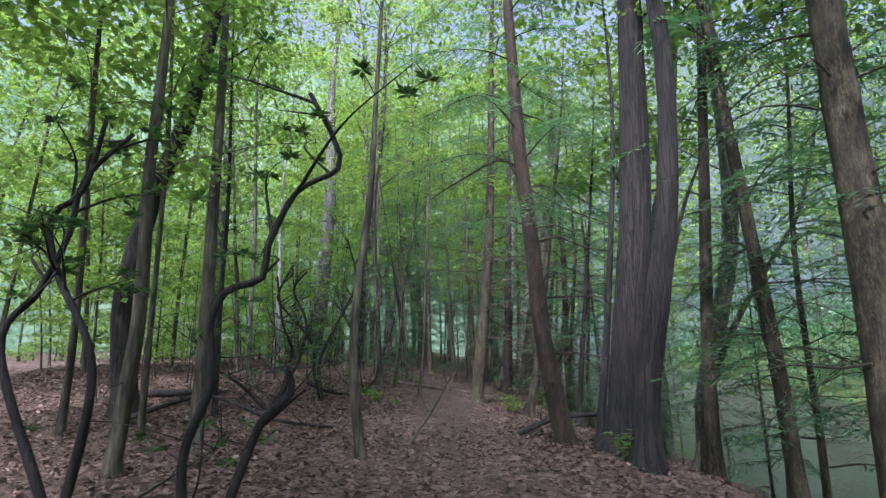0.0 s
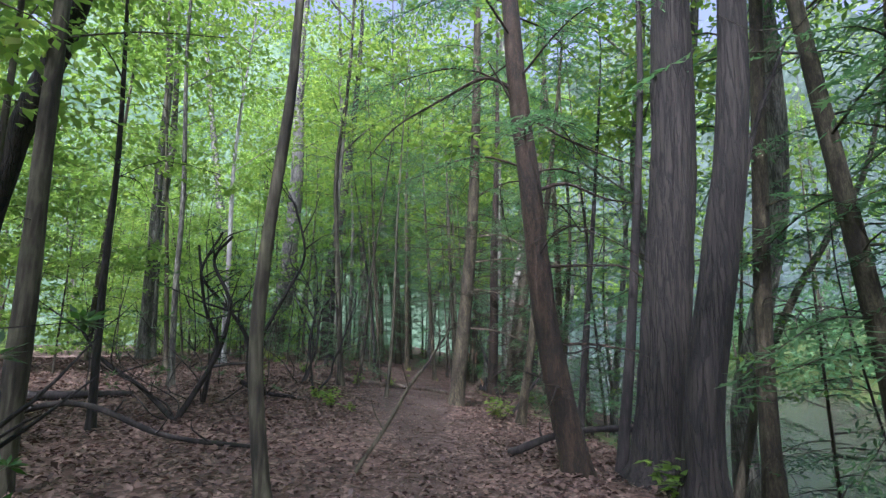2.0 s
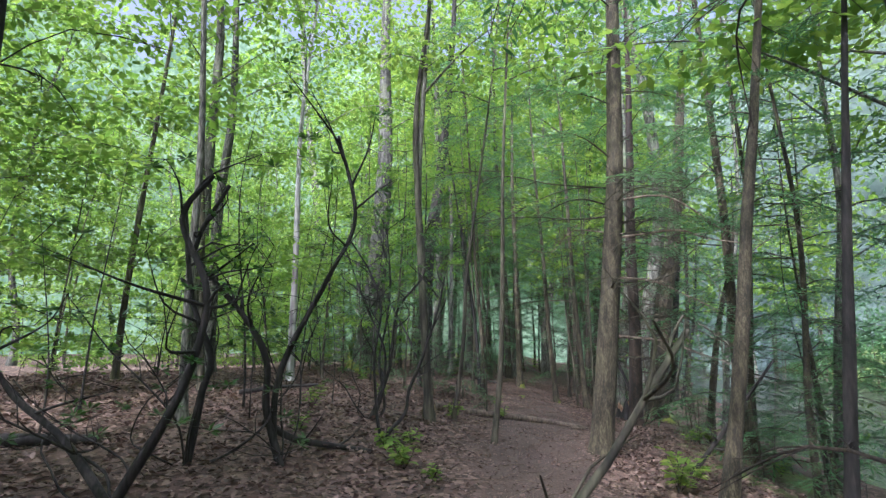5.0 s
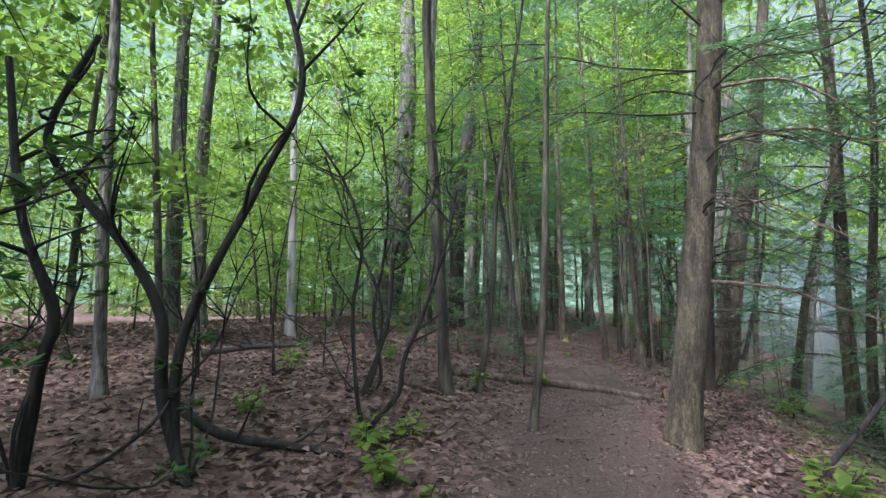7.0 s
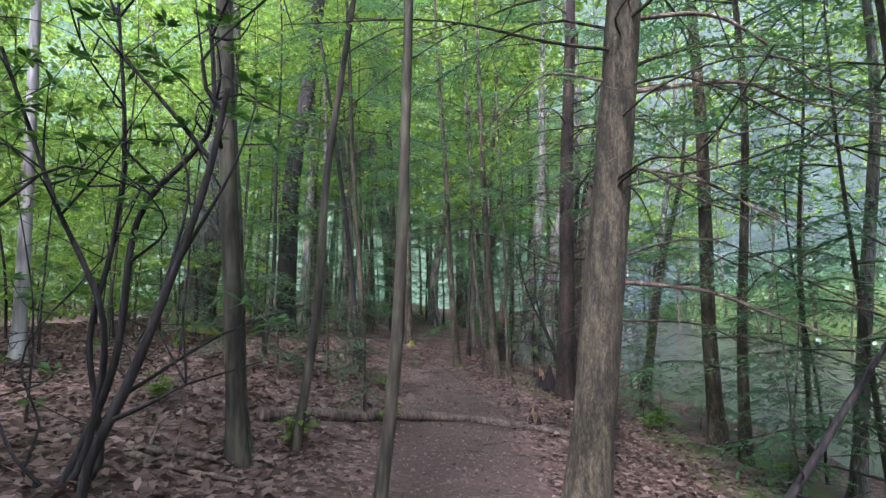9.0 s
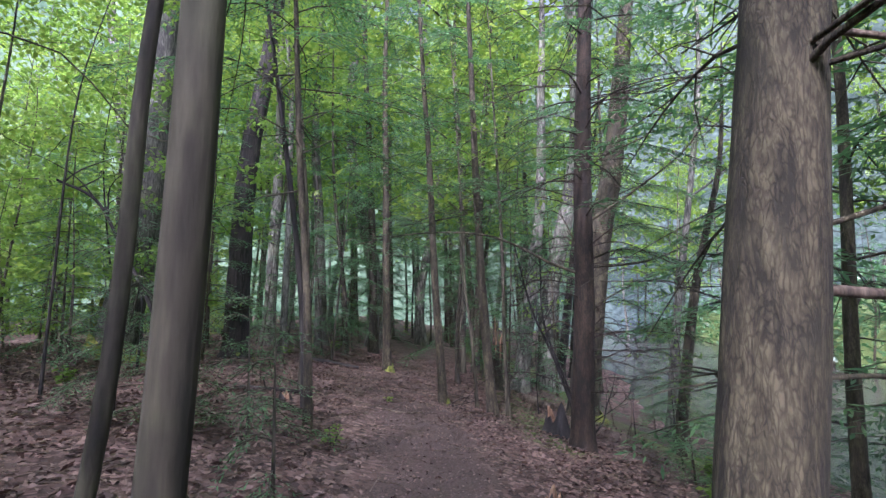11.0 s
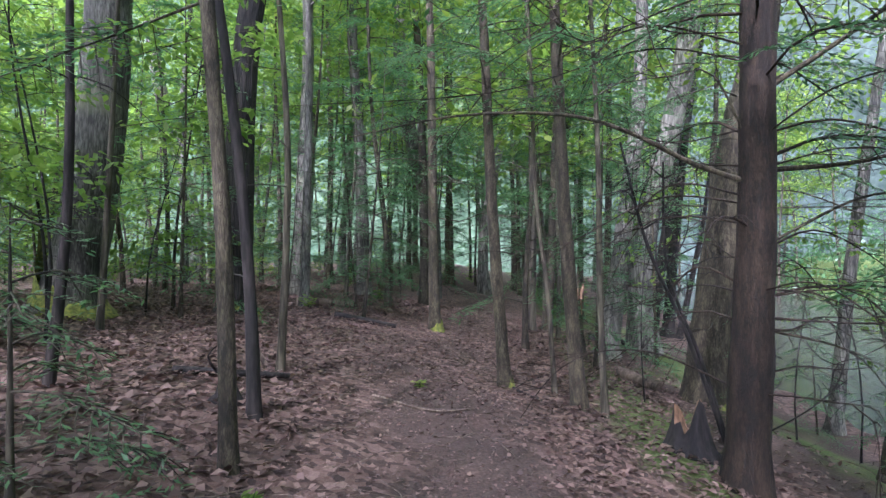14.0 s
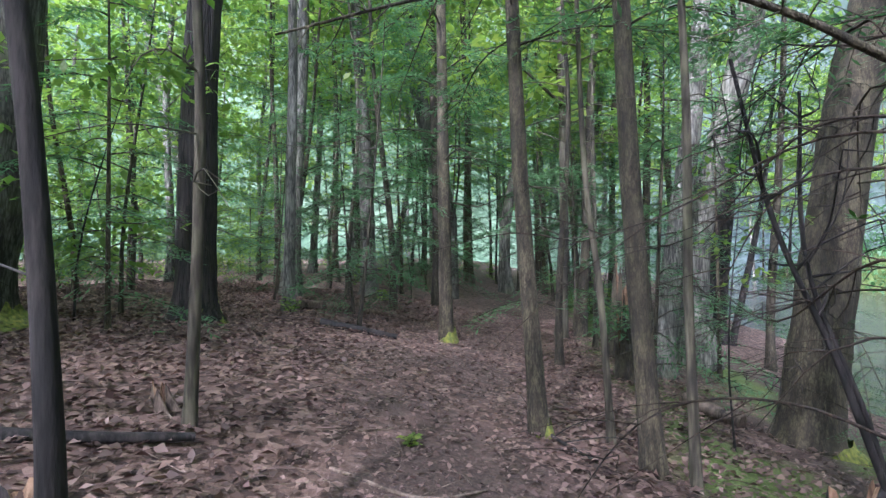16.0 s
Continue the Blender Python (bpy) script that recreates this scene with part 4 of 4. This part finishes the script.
CANOPY = [template_canopy(31, 10, 0.045, 0.42, 2.7, 13), template_canopy(32, 12, 0.055, 0.38, 3.0, 14)]
POLE = [template_pole(21, 5, 0.020), template_pole(22, 7, 0.028), template_pole(23, 4, 0.016)]
BUSH = [template_bush(12, 2.2, 0.9, 9), template_bush(13, 3.0, 1.1, 10)]
random.seed(11)
scatter(15, (-30, -4.5, 24, 62), HARD, 1.9, 4, 0.85, 1.2)
scatter(15, (-9, 11, 46, 74), HARD + HEM[:1], 2.0, 1.2, 1.1, 1.6, lambda x, y: x < river_edge(y) - 1)
# hardwoods added to shade the walk and left woods; (5.5, 11.8) fills sky
for x, y, size in ((-5.2, 1.6, 0.95), (-6.0, 4.2, 0.9), (4.6, 1.2, 0.9), (5.4, 3.6, 0.8), (5.5, 11.8, 1.0), (-10.6, 9.5, 0.85)):
    put(HARD, x, y, size)
    FIXED.append((x, y))
# unseen trees added behind the start; the nearer nine shade the trail
scatter(9, (-7, 6, -12, -0.5), HARD, 1.6, 1.5, 0.75, 1.0)
scatter(5, (-24, 5, -34, -18), HARD, 2.3, 2.6, 0.9, 1.2)
scatter(7, (-13, -5.0, 6, 16), BEECH, 1.2, 4.5, 0.8, 1.2)
scatter(21, (-13, -4.2, 14, 30), BEECH, 1.2, 4, 0.6, 1.15)
scatter(30, (-28, -9.0, 26, 56), BEECH, 1.3, 4, 0.8, 1.3)
scatter(16, (-8, 5.0, 33, 52), HEM, 1.3, 1.5, 0.7, 1.2)
scatter(18, (-7, 7.0, 34, 60), HEM[:2], 1.6, 1.6, 1.15, 1.6, lambda x, y: x < river_edge(y))
scatter(20, (-12, -2.5, 24, 42), HEM[1:], 1.5, 3, 0.6, 1.1)
scatter(16, (4.3, 7.0, 4, 21), HEM, 1.2, 3, 0.7, 1.25, lambda x, y: x < river_edge(y) + 0.2)
scatter(2, (4.8, 7.2, 9, 22), HARD, 1.2, 3, 1.0, 1.25, lambda x, y: x < river_edge(y) + 0.4)
scatter(8, (3.6, 5.6, 12, 23), HEM[2:], 0.9, 3, 0.3, 0.5)
scatter(6, (6, 13, 32, 60), HEM[:2], 1.5, 3, 0.8, 1.2, lambda x, y: river_edge(y) - 1.5 < x < river_edge(y))
scatter(18, (22, 46, -5, 95), HARD + HEM[:2], 2.4, 5, 1.2, 1.7)
scatter(24, (20.5, 29, -2, 80), HEM, 1.6, 5, 0.8, 1.4)
scatter(26, (-22, -5.5, 18, 48), BUSH, 1.0, 5, 0.6, 1.2)
scatter(16, (-9, 6, 36, 56), BUSH, 1.0, 2, 0.5, 0.9)
# maples added to shade the trail; their leaves also fill the upper left
for x, y, size in ((-4.5, 8.5, 1.15), (-4.6, 4.9, 1.0)):
    put(CANOPY, x, y, size)
    FIXED.append((x, y))
scatter(6, (-9, 3, 26, 42), CANOPY, 1.2, 1.6, 0.9, 1.3)
for x, y, size in ((1.7, 33.5, 1.45), (-1.6, 38.5, 1.6), (3.4, 41.0, 1.6), (0.6, 45.5, 1.8), (-4.8, 33.0, 1.4)):
    put(HARD, x, y, size)
    FIXED.append((x, y))
scatter(7, (-14, 6, 30, 46), HARD, 2.2, 1.6, 1.5, 1.9, lambda x, y: x < river_edge(y) - 1)
scatter(11, (-9, 4.5, 28, 40), HEM[1:], 1.2, 1.5, 0.7, 1.15)
scatter(16, (-9, -2.2, 11, 34), POLE, 0.8, 2.2, 0.7, 1.2)
scatter(4, (-4, 4, 26, 46), POLE, 0.8, 1.6, 0.7, 1.3)
scatter(9, (4.3, 6.0, 7, 26), POLE, 0.7, 3, 0.6, 1.1)
scatter(8, (4.0, 5.9, 9, 27), HEM[2:], 0.7, 3, 0.25, 0.42)

g = np.random.default_rng(5)


def make_backdrop():
    """A glowing ring of green distance, haze painted in, that closes the woods all round."""
    m, n, l, p = material("glowing painted haze")
    co, a, c = n.new("ShaderNodeTexCoord"), n.new("ShaderNodeTexNoise"), n.new("ShaderNodeTexNoise")
    a.inputs["Scale"].default_value, a.inputs["Detail"].default_value = 0.16, 3
    c.inputs["Scale"].default_value, c.inputs["Detail"].default_value = 1.8, 8
    both = n.new("ShaderNodeMath")
    both.operation = "MULTIPLY"
    for q, i in ((a, 0), (c, 1)):
        l.new(co.outputs["Object"], q.inputs["Vector"])
        l.new(q.outputs["Fac"], both.inputs[i])
    # pale colours with the haze of distance painted in, green and blue-grey
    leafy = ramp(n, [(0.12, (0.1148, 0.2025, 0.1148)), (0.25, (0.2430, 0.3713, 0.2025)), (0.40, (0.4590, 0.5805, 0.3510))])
    mist_glow = ramp(n, [(0.12, (0.0504, 0.0644, 0.0682)), (0.25, (0.0896, 0.1120, 0.1203)), (0.40, (0.1680, 0.2016, 0.2204))])
    for q in (leafy, mist_glow):
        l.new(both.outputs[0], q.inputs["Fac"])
    # mist over the river, painted as a blue-grey glow towards that side
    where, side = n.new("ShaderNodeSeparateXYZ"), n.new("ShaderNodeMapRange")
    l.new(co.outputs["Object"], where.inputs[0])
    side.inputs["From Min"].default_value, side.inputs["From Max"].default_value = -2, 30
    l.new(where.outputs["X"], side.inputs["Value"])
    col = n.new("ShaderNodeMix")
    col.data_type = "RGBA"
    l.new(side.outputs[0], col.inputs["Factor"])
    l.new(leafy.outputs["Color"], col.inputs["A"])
    l.new(mist_glow.outputs["Color"], col.inputs["B"])
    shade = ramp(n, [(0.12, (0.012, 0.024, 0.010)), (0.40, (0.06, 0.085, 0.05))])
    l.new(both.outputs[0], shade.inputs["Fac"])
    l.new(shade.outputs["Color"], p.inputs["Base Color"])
    # the ring gives off light, to brighten the gaps between the trunks
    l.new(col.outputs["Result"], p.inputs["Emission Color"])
    p.inputs["Emission Strength"].default_value = HAZE_GLOW
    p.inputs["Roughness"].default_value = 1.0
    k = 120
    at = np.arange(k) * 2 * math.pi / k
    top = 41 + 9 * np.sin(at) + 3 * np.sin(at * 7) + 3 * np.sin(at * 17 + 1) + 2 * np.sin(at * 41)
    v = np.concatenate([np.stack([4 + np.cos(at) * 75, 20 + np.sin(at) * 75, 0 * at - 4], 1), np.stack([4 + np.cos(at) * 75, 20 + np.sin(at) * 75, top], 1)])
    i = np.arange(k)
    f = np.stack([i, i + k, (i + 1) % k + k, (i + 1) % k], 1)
    tagged(build("backdrop", v, f, m), "glowing green wooded distance with painted haze", "backdrop", kind="structure")


# strength of the backdrop's added glow
HAZE_GLOW = 0.34
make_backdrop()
n = 42000
a, d = g.uniform(0, 2 * math.pi, n), g.uniform(50, 71, n)
cx, cy = np.cos(a) * d + 4, np.sin(a) * d + 20
c = np.stack([cx, cy, lie(cx, cy) + 7 + g.uniform(0, 1, n) * 34], 1)
v, f = leaves(c, g.normal(0, 1, (n, 3)), g.normal(0, 0.6, (n, 3)) + (0, 0, 1), g.uniform(0.5, 1.1, n), g.uniform(0.4, 0.8, n))
tagged(build("far_woods", v, f, LEAF_HARDWOOD), "distant green woodland closing the view", "woods", kind="stuff")

n = 18000
cy = g.uniform(-15, 85, n)
cx = river_edge(cy) + 13.5 + g.uniform(0, 1, n) ** 1.5 * 26
c = np.stack([cx, cy, lie(cx, cy) + g.uniform(0, 1, n) ** 1.6 * 4.5], 1)
v, f = leaves(c, g.normal(0, 1, (n, 3)), g.normal(0, 0.5, (n, 3)) + (0, 0, 1), g.uniform(0.22, 0.5, n), g.uniform(0.15, 0.32, n))
tagged(build("bank_undergrowth", v, f, LEAF_HEMLOCK), "dense green undergrowth on the far river bank", "undergrowth", kind="stuff")

# green undergrowth deep in the woods
def thicket(name, box, clumps, per, size, mat, label, tall):
    cx, cy = g.uniform(box[0], box[1], clumps), g.uniform(box[2], box[3], clumps)
    ok = np.abs(cx - trail_x(cy)) > 2.0
    cx, cy = cx[ok], cy[ok]
    cz = lie(cx, cy) + 0.25 + g.uniform(0, 1, len(cx)) ** 1.3 * tall
    v, f = leaf_layers(np.stack([cx, cy, cz], 1), g.uniform(0.4, 0.9, len(cx)), per, size, g)
    tagged(build(name, v, f, mat), label, "undergrowth", kind="stuff")


thicket("wood_undergrowth", (-26, -7.5, 19, 52), 330, 42, 0.16, LEAF_BEECH, "layered green leaves of the understory", 4.2)
thicket("needle_undergrowth", (-11, 6.5, 36, 60), 130, 46, 0.17, LEAF_HEMLOCK, "dark green hemlock understory beyond the trail", 6.0)

# fallen leaves
n = 125000
fx, fy = g.uniform(-11, 4.5, n), g.uniform(2.5, 36, n)
off = np.abs(fx - trail_x(fy))
keep = (g.uniform(0, 1, n) < 0.72 + 0.28 * ease(20, 25, fy) + 0.28 * ease(13, 9, fy) + 0.35 * ease(0.5, 1.6, off)) & (g.uniform(0, 1, n) < 1.15 - ease(2, 4.5, fx))
fx, fy = fx[keep], fy[keep]
n = len(fx)
nm = np.stack([g.normal(0, 0.35, n), g.normal(0, 0.35, n), np.ones(n)], 1)
s = g.uniform(0.04, 0.11, n) * np.maximum(0.5 + 0.5 * ease(0.4, 1.5, np.abs(fx - trail_x(fy))), 0.72 * ease(20, 25, fy) + 0.85 * ease(13, 9, fy))
fz = lie(fx, fy) + 0.02 + g.uniform(0, 0.03, n)
fz += np.array([0.05 * noise.noise(Vector((p * 1.1, q * 1.1, 0))) + 0.02 * noise.noise(Vector((p * 4, q * 4, 5))) for p, q in zip(fx, fy)])
v, f = leaves(np.stack([fx, fy, fz], 1), np.append(g.normal(0, 1, (n, 2)), g.normal(0, 0.2, (n, 1)), 1), nm, s, s * g.uniform(0.45, 0.75, n), 0.3)
tagged(build("leaf_litter", v, f, LEAF_DRY), "dry brown and tan fallen leaves on the ground", "leaves", kind="stuff")

# fallen twigs
n = 2600
tx, ty = g.uniform(-7, 5, n), g.uniform(4, 34, n)
ta, tl, tr = g.uniform(0, math.pi, n), g.uniform(0.06, 0.42, n) ** 1.2, g.uniform(0.002, 0.006, n)
ps = []
for k in range(n):
    dx, dy = math.cos(ta[k]) * tl[k], math.sin(ta[k]) * tl[k]
    z = float(lie(tx[k], ty[k])) + 0.05 * noise.noise(Vector((tx[k] * 1.1, ty[k] * 1.1, 0))) + 0.03
    ps.append(tube(np.array([(tx[k] - dx, ty[k] - dy, z), (tx[k] + 0.15 * dy, ty[k] - 0.15 * dx, z + 0.015), (tx[k] + dx, ty[k] + dy, z + 0.005)]), [tr[k], tr[k] * 0.9, tr[k] * 0.5], 3))
v, f = join(ps)
tagged(build("twig_litter", v, f, BARK_DEAD), "thin dry twigs scattered over the forest floor", "twigs", kind="stuff")


# ---- things on the floor ----
def floor_z(x, y):
    return float(lie(x, y)) + 0.05 * noise.noise(Vector((x * 1.1, y * 1.1, 0)))


def fallen(name, pts, r, wood, label, category="log", limbs=0, end=0.6, seed=0, sides=10):
    """A trunk or branch lying along ground points (x, y, height of its axis above the floor)."""
    g = np.random.default_rng(seed + 50)
    top = new(name)
    x0, y0 = pts[0][0], pts[0][1]
    z0 = floor_z(x0, y0)
    top.location = (x0, y0, z0)
    line = smooth_line([(x - x0, y - y0, floor_z(x, y) + h - z0) for x, y, h in pts], 0.12)
    v, f = tube(line, r * np.linspace(1, end, len(line)), sides, 0.05, 0.14, seed)
    cap = []
    for ring, flip in ((np.arange(sides), 1), (np.arange(sides) + len(v) - sides, -1)):
        c = v[ring].mean(0)
        cap.append((np.vstack([v[ring], c]), np.array([[k, (k + 1) % sides, sides, sides] if flip < 0 else [(k + 1) % sides, k, sides, sides] for k in range(sides)])))
    build("wood", v, f, wood, top, smooth=True)
    for cv, cf in cap:
        build("broken_end", cv, cf[:, :3], BARK_DEAD, top)
    for k in range(limbs):
        p = line[int(g.uniform(0.2, 0.95) * (len(line) - 1))]
        w = np.append(g.normal(0, 0.7, 2), g.uniform(0.15, 0.9))
        ln = g.uniform(0.25, 0.7)
        tw = smooth_line([p, p + w * ln * 0.5 + g.normal(0, 0.05, 3), p + w * ln], 0.1)
        build("twig", *tube(tw, np.linspace(r * 0.35, 0.003, len(tw)), 5), wood, top, smooth=True)
    return tagged(top, label, category, "fallen wood")


fallen("fallen_log", [(-1.9, 16.95, 0.06), (-1.2, 17.75, 0.06), (0.0, 18.6, 0.05), (1.65, 18.85, 0.06)], 0.075, BARK_DEAD, "thin weathered log lying across the dirt trail", seed=1)
fallen("fallen_log", [(2.75, 28.05, 0.08), (3.05, 27.75, 0.09), (3.3, 27.45, 0.08)], 0.11, BARK_DEAD, "short pale broken log on mossy ground", seed=2, end=0.8)
fallen("fallen_log", [(-2.6, 28.5, 0.05), (-2.0, 28.6, 0.05), (-1.4, 28.65, 0.04)], 0.07, BARK_DARK, "dark rotten log lying on fallen leaves", seed=3)
fallen("fallen_log", [(-3.9, 30.1, 0.07), (-2.9, 30.6, 0.09), (-1.9, 31.2, 0.06)], 0.10, BARK_DEAD, "grey fallen log among the young trees", seed=4)
fallen("fallen_log", [(-6.2, 11.9, 0.06), (-5.3, 12.2, 0.08), (-4.7, 12.3, 0.05)], 0.085, BARK_DARK, "dark rotting log on the leaf litter", seed=5)
fallen("fallen_log", [(3.2, 33.2, 0.10), (4.2, 33.6, 0.10), (5.2, 33.8, 0.10)], 0.12, BARK_DARK, "dark log lying on the river bank", seed=6)
fallen("fallen_branch", [(-3.1, 12.86, 0.28), (-2.75, 12.9, 0.13), (-2.3, 13.1, 0.04), (-1.9, 13.2, 0.03)], 0.042, BARK_DARK, "dark crooked branch sloping down to the ground", "branch", 2, seed=7)
fallen("fallen_branch", [(-4.9, 15.5, 0.10), (-4.2, 15.6, 0.25), (-3.6, 15.7, 0.35)], 0.04, BARK_DARK, "dark bent branch propped above the leaves", "branch", 3, seed=8)
fallen("fallen_branch", [(-2.5, 15.75, 0.03), (-2.1, 15.8, 0.06), (-1.9, 15.85, 0.03)], 0.035, BARK_DEAD, "grey broken branch lying on dry leaves", "branch", 2, seed=9)
fallen("fallen_branch", [(-2.5, 15.7, 0.03), (-2.0, 15.55, 0.03), (-1.6, 15.5, 0.02)], 0.025, BARK_DEAD, "grey broken branch lying on dry leaves", "branch", 1, seed=10)
fallen("fallen_branch", [(-2.7, 22.9, 0.03), (-2.2, 23.05, 0.05), (-1.75, 23.4, 0.06)], 0.045, BARK_DARK, "mossy dark branch at the foot of a young tree", "branch", 1, seed=11)
fallen("fallen_branch", [(-0.9, 23.5, 0.015), (-0.3, 23.4, 0.02), (0.1, 23.7, 0.015)], 0.014, BARK_DEAD, "thin curved twig lying on the trail", "branch", 0, seed=12)
fallen("fallen_branch", [(0.5, 25.6, 0.03), (0.75, 25.1, 0.03), (1.0, 24.7, 0.03)], 0.02, BARK_DARK, "thin dark branch on the ground by a trunk", "branch", 3, seed=13)
fallen("leaning_branch", [(-0.5, 8.72, 0.03), (-0.15, 8.74, 0.55), (0.05, 8.78, 0.9), (0.22, 8.82, 1.12), (0.36, 8.86, 1.34), (0.53, 8.9, 1.6)], 0.024, BARK_SMOOTH, "broken dead branch leaning up from the ground", "branch", 8, 0.45, seed=14)
fallen("fallen_branch", [(1.3, 9.9, 0.05), (1.9, 9.6, 0.35), (2.7, 9.7, 0.5), (3.4, 9.9, 0.45)], 0.05, BARK_DARK, "crooked dark limb lying over the bank", "branch", 4, seed=15)
fallen("fallen_branch", [(-5.2, 9.2, 0.1), (-3.9, 9.3, 0.45), (-2.8, 9.4, 0.15), (-1.8, 9.5, 0.06)], 0.04, BARK_DARK, "long dark branch sagging over dry leaves", "branch", 4, seed=16)
fallen("leaning_branch", [(-1.75, 4.6, 0.03), (-1.56, 4.6, 0.58), (-1.44, 4.6, 0.85), (-1.24, 4.6, 1.05), (-1.27, 4.6, 1.22)], 0.04, BARK_DARK, "short thick dead limb with a broken crook", "branch", 3, 0.8, seed=18)
fallen("leaning_branch", [(2.19, 15.85, 0.02), (2.6, 15.87, 0.57), (3.05, 15.9, 1.26), (3.5, 15.92, 2.0)], 0.037, BARK_DARK, "dark crooked stem leaning out towards the river", "branch", 5, 0.5, seed=17)


def stump(x, y, r, h, label, seed=0, lean=(0, 0), wood=None):
    """A broken stump: a ragged shell of uneven height round a pale split core."""
    top = new("tree_stump")
    top.location = (x, y, floor_z(x, y) - 0.05)
    n, rows = 22, 10
    v = []
    for i in range(rows):
        f = i / (rows - 1)
        for j in range(n):
            a = 2 * math.pi * j / n
            rag = 0.55 + 0.62 * noise.noise(Vector((math.cos(a) * 1.5 + seed, math.sin(a) * 1.5, seed))) + 0.22 * noise.noise(Vector((math.cos(a) * 6, math.sin(a) * 6, seed)))
            z = f * h * max(rag, 0.2)
            q = r * (1 - 0.35 * f + 0.5 * math.exp(-z / 0.12)) * (1 + 0.14 * noise.noise(Vector((math.cos(a) * 3, math.sin(a) * 3, z * 3 + seed))))
            v.append((q * math.cos(a) + lean[0] * f, q * math.sin(a) + lean[1] * f, z))
    inner = [(p[0] * 0.72 + lean[0] * 0.28, p[1] * 0.72 + lean[1] * 0.28, p[2] - 0.03) for p in v[-n:]] + [(lean[0] * 0.5, lean[1] * 0.5, h * 0.25)]
    f = [((i * n + j), (i * n + (j + 1) % n), ((i + 1) * n + (j + 1) % n), ((i + 1) * n + j)) for i in range(rows - 1) for j in range(n)]
    build("shell", v, f, wood or BARK_DARK, top, smooth=True)
    m = v[-n:] + inner
    f2 = [(j, (j + 1) % n, n + (j + 1) % n, n + j) for j in range(n)] + [(n + j, n + (j + 1) % n, 2 * n, 2 * n) for j in range(n)]
    me = bpy.data.meshes.new("split_core")
    me.from_pydata(m, [], [q if q[2] != q[3] else q[:3] for q in f2])
    me.materials.append(BARK_RAW)
    core = new("split_core", me)
    core.parent = top
    core["label"] = "pale split inner wood"
    return tagged(top, label, "stump")


stump(2.42, 23.75, 0.25, 0.78, "dark rotten stump with a ragged pale break", 3)
stump(-1.92, 22.3, 0.12, 0.22, "small dark rotten stump among dry leaves", 5)
stump(-2.2, 23.9, 0.07, 0.36, "thin broken dead stump beside a young tree", 6, (-0.12, 0), BARK_DEAD)
stump(2.2, 28.9, 0.17, 1.9, "tall broken snag with reddish sunlit wood", 8, (-0.1, 0.0), BARK_HEMLOCK)
stump(2.6, 31.6, 0.20, 2.6, "tall broken snag with reddish bark", 9, (0.1, 0.0), BARK_HEMLOCK)
stump(1.25, 19.6, 0.10, 0.25, "small dark stump at the trail edge", 10)


def seedling(x, y, h, stems, size, mat, label, seed=0):
    """A small plant: thin stems with leaves in loose whorls."""
    g = np.random.default_rng(seed + 400)
    top = new("seedling_plant")
    top.location = (x, y, floor_z(x, y))
    lv = []
    for k in range(stems):
        a = g.uniform(0, 6.28)
        e = np.array([math.cos(a) * h * 0.45, math.sin(a) * h * 0.45, h * g.uniform(0.6, 1.0)])
        line = smooth_line([(0, 0, 0), e * 0.5 + g.normal(0, 0.02, 3), e], 0.05)
        build("stem", *tube(line, np.linspace(0.004, 0.0015, len(line)), 4), BARK_DARK, top)
        n = 11
        at = line[(g.uniform(0.35, 1, n) * (len(line) - 1)).astype(int)]
        b = g.uniform(0, 6.28, n)
        ax = np.stack([np.cos(b), np.sin(b), g.normal(0.0, 0.25, n)], 1)
        s = size * g.uniform(0.6, 1.2, n)
        lv.append(leaves(at + ax * (s * 0.55)[:, None], ax, np.stack([g.normal(0, 0.3, n), g.normal(0, 0.3, n), np.ones(n)], 1), s, s * 0.5, 0.15))
    v, f = join(lv)
    build("foliage", v, f, mat, top)
    return tagged(top, label, "plant", "seedlings on the floor")


for k, (x, y, h, st, sz) in enumerate(((-1.83, 13.5, 0.35, 6, 0.12), (-1.6, 13.9, 0.28, 5, 0.10), (-1.47, 12.94, 0.30, 6, 0.12), (-1.1, 12.6, 0.2, 4, 0.09), (-1.47, 16.49, 0.4, 6, 0.11), (1.6, 14.0, 0.55, 8, 0.14), (1.85, 14.5, 0.5, 7, 0.13), (-3.0, 13.6, 0.3, 5, 0.1), (-0.96, 20.32, 0.3, 5, 0.09), (-0.7, 17.9, 0.3, 5, 0.1), (-2.9, 17.1, 0.35, 6, 0.11), (-3.5, 15.2, 0.4, 6, 0.12), (2.2, 10.2, 0.4, 6, 0.12), (2.5, 7.9, 0.5, 7, 0.14), (-3.3, 29.1, 0.35, 6, 0.12), (-2.6, 33.5, 0.4, 7, 0.14), (-5.0, 22.5, 0.35, 6, 0.12), (3.4, 20.5, 0.4, 6, 0.13), (4.2, 22.0, 0.4, 6, 0.13), (4.6, 19.0, 0.5, 7, 0.13), (-0.5, 24.2, 0.12, 4, 0.07))):
    seedling(x, y, h, st, sz, LEAF_BEECH, "bright green seedling growing through the leaf litter", k)
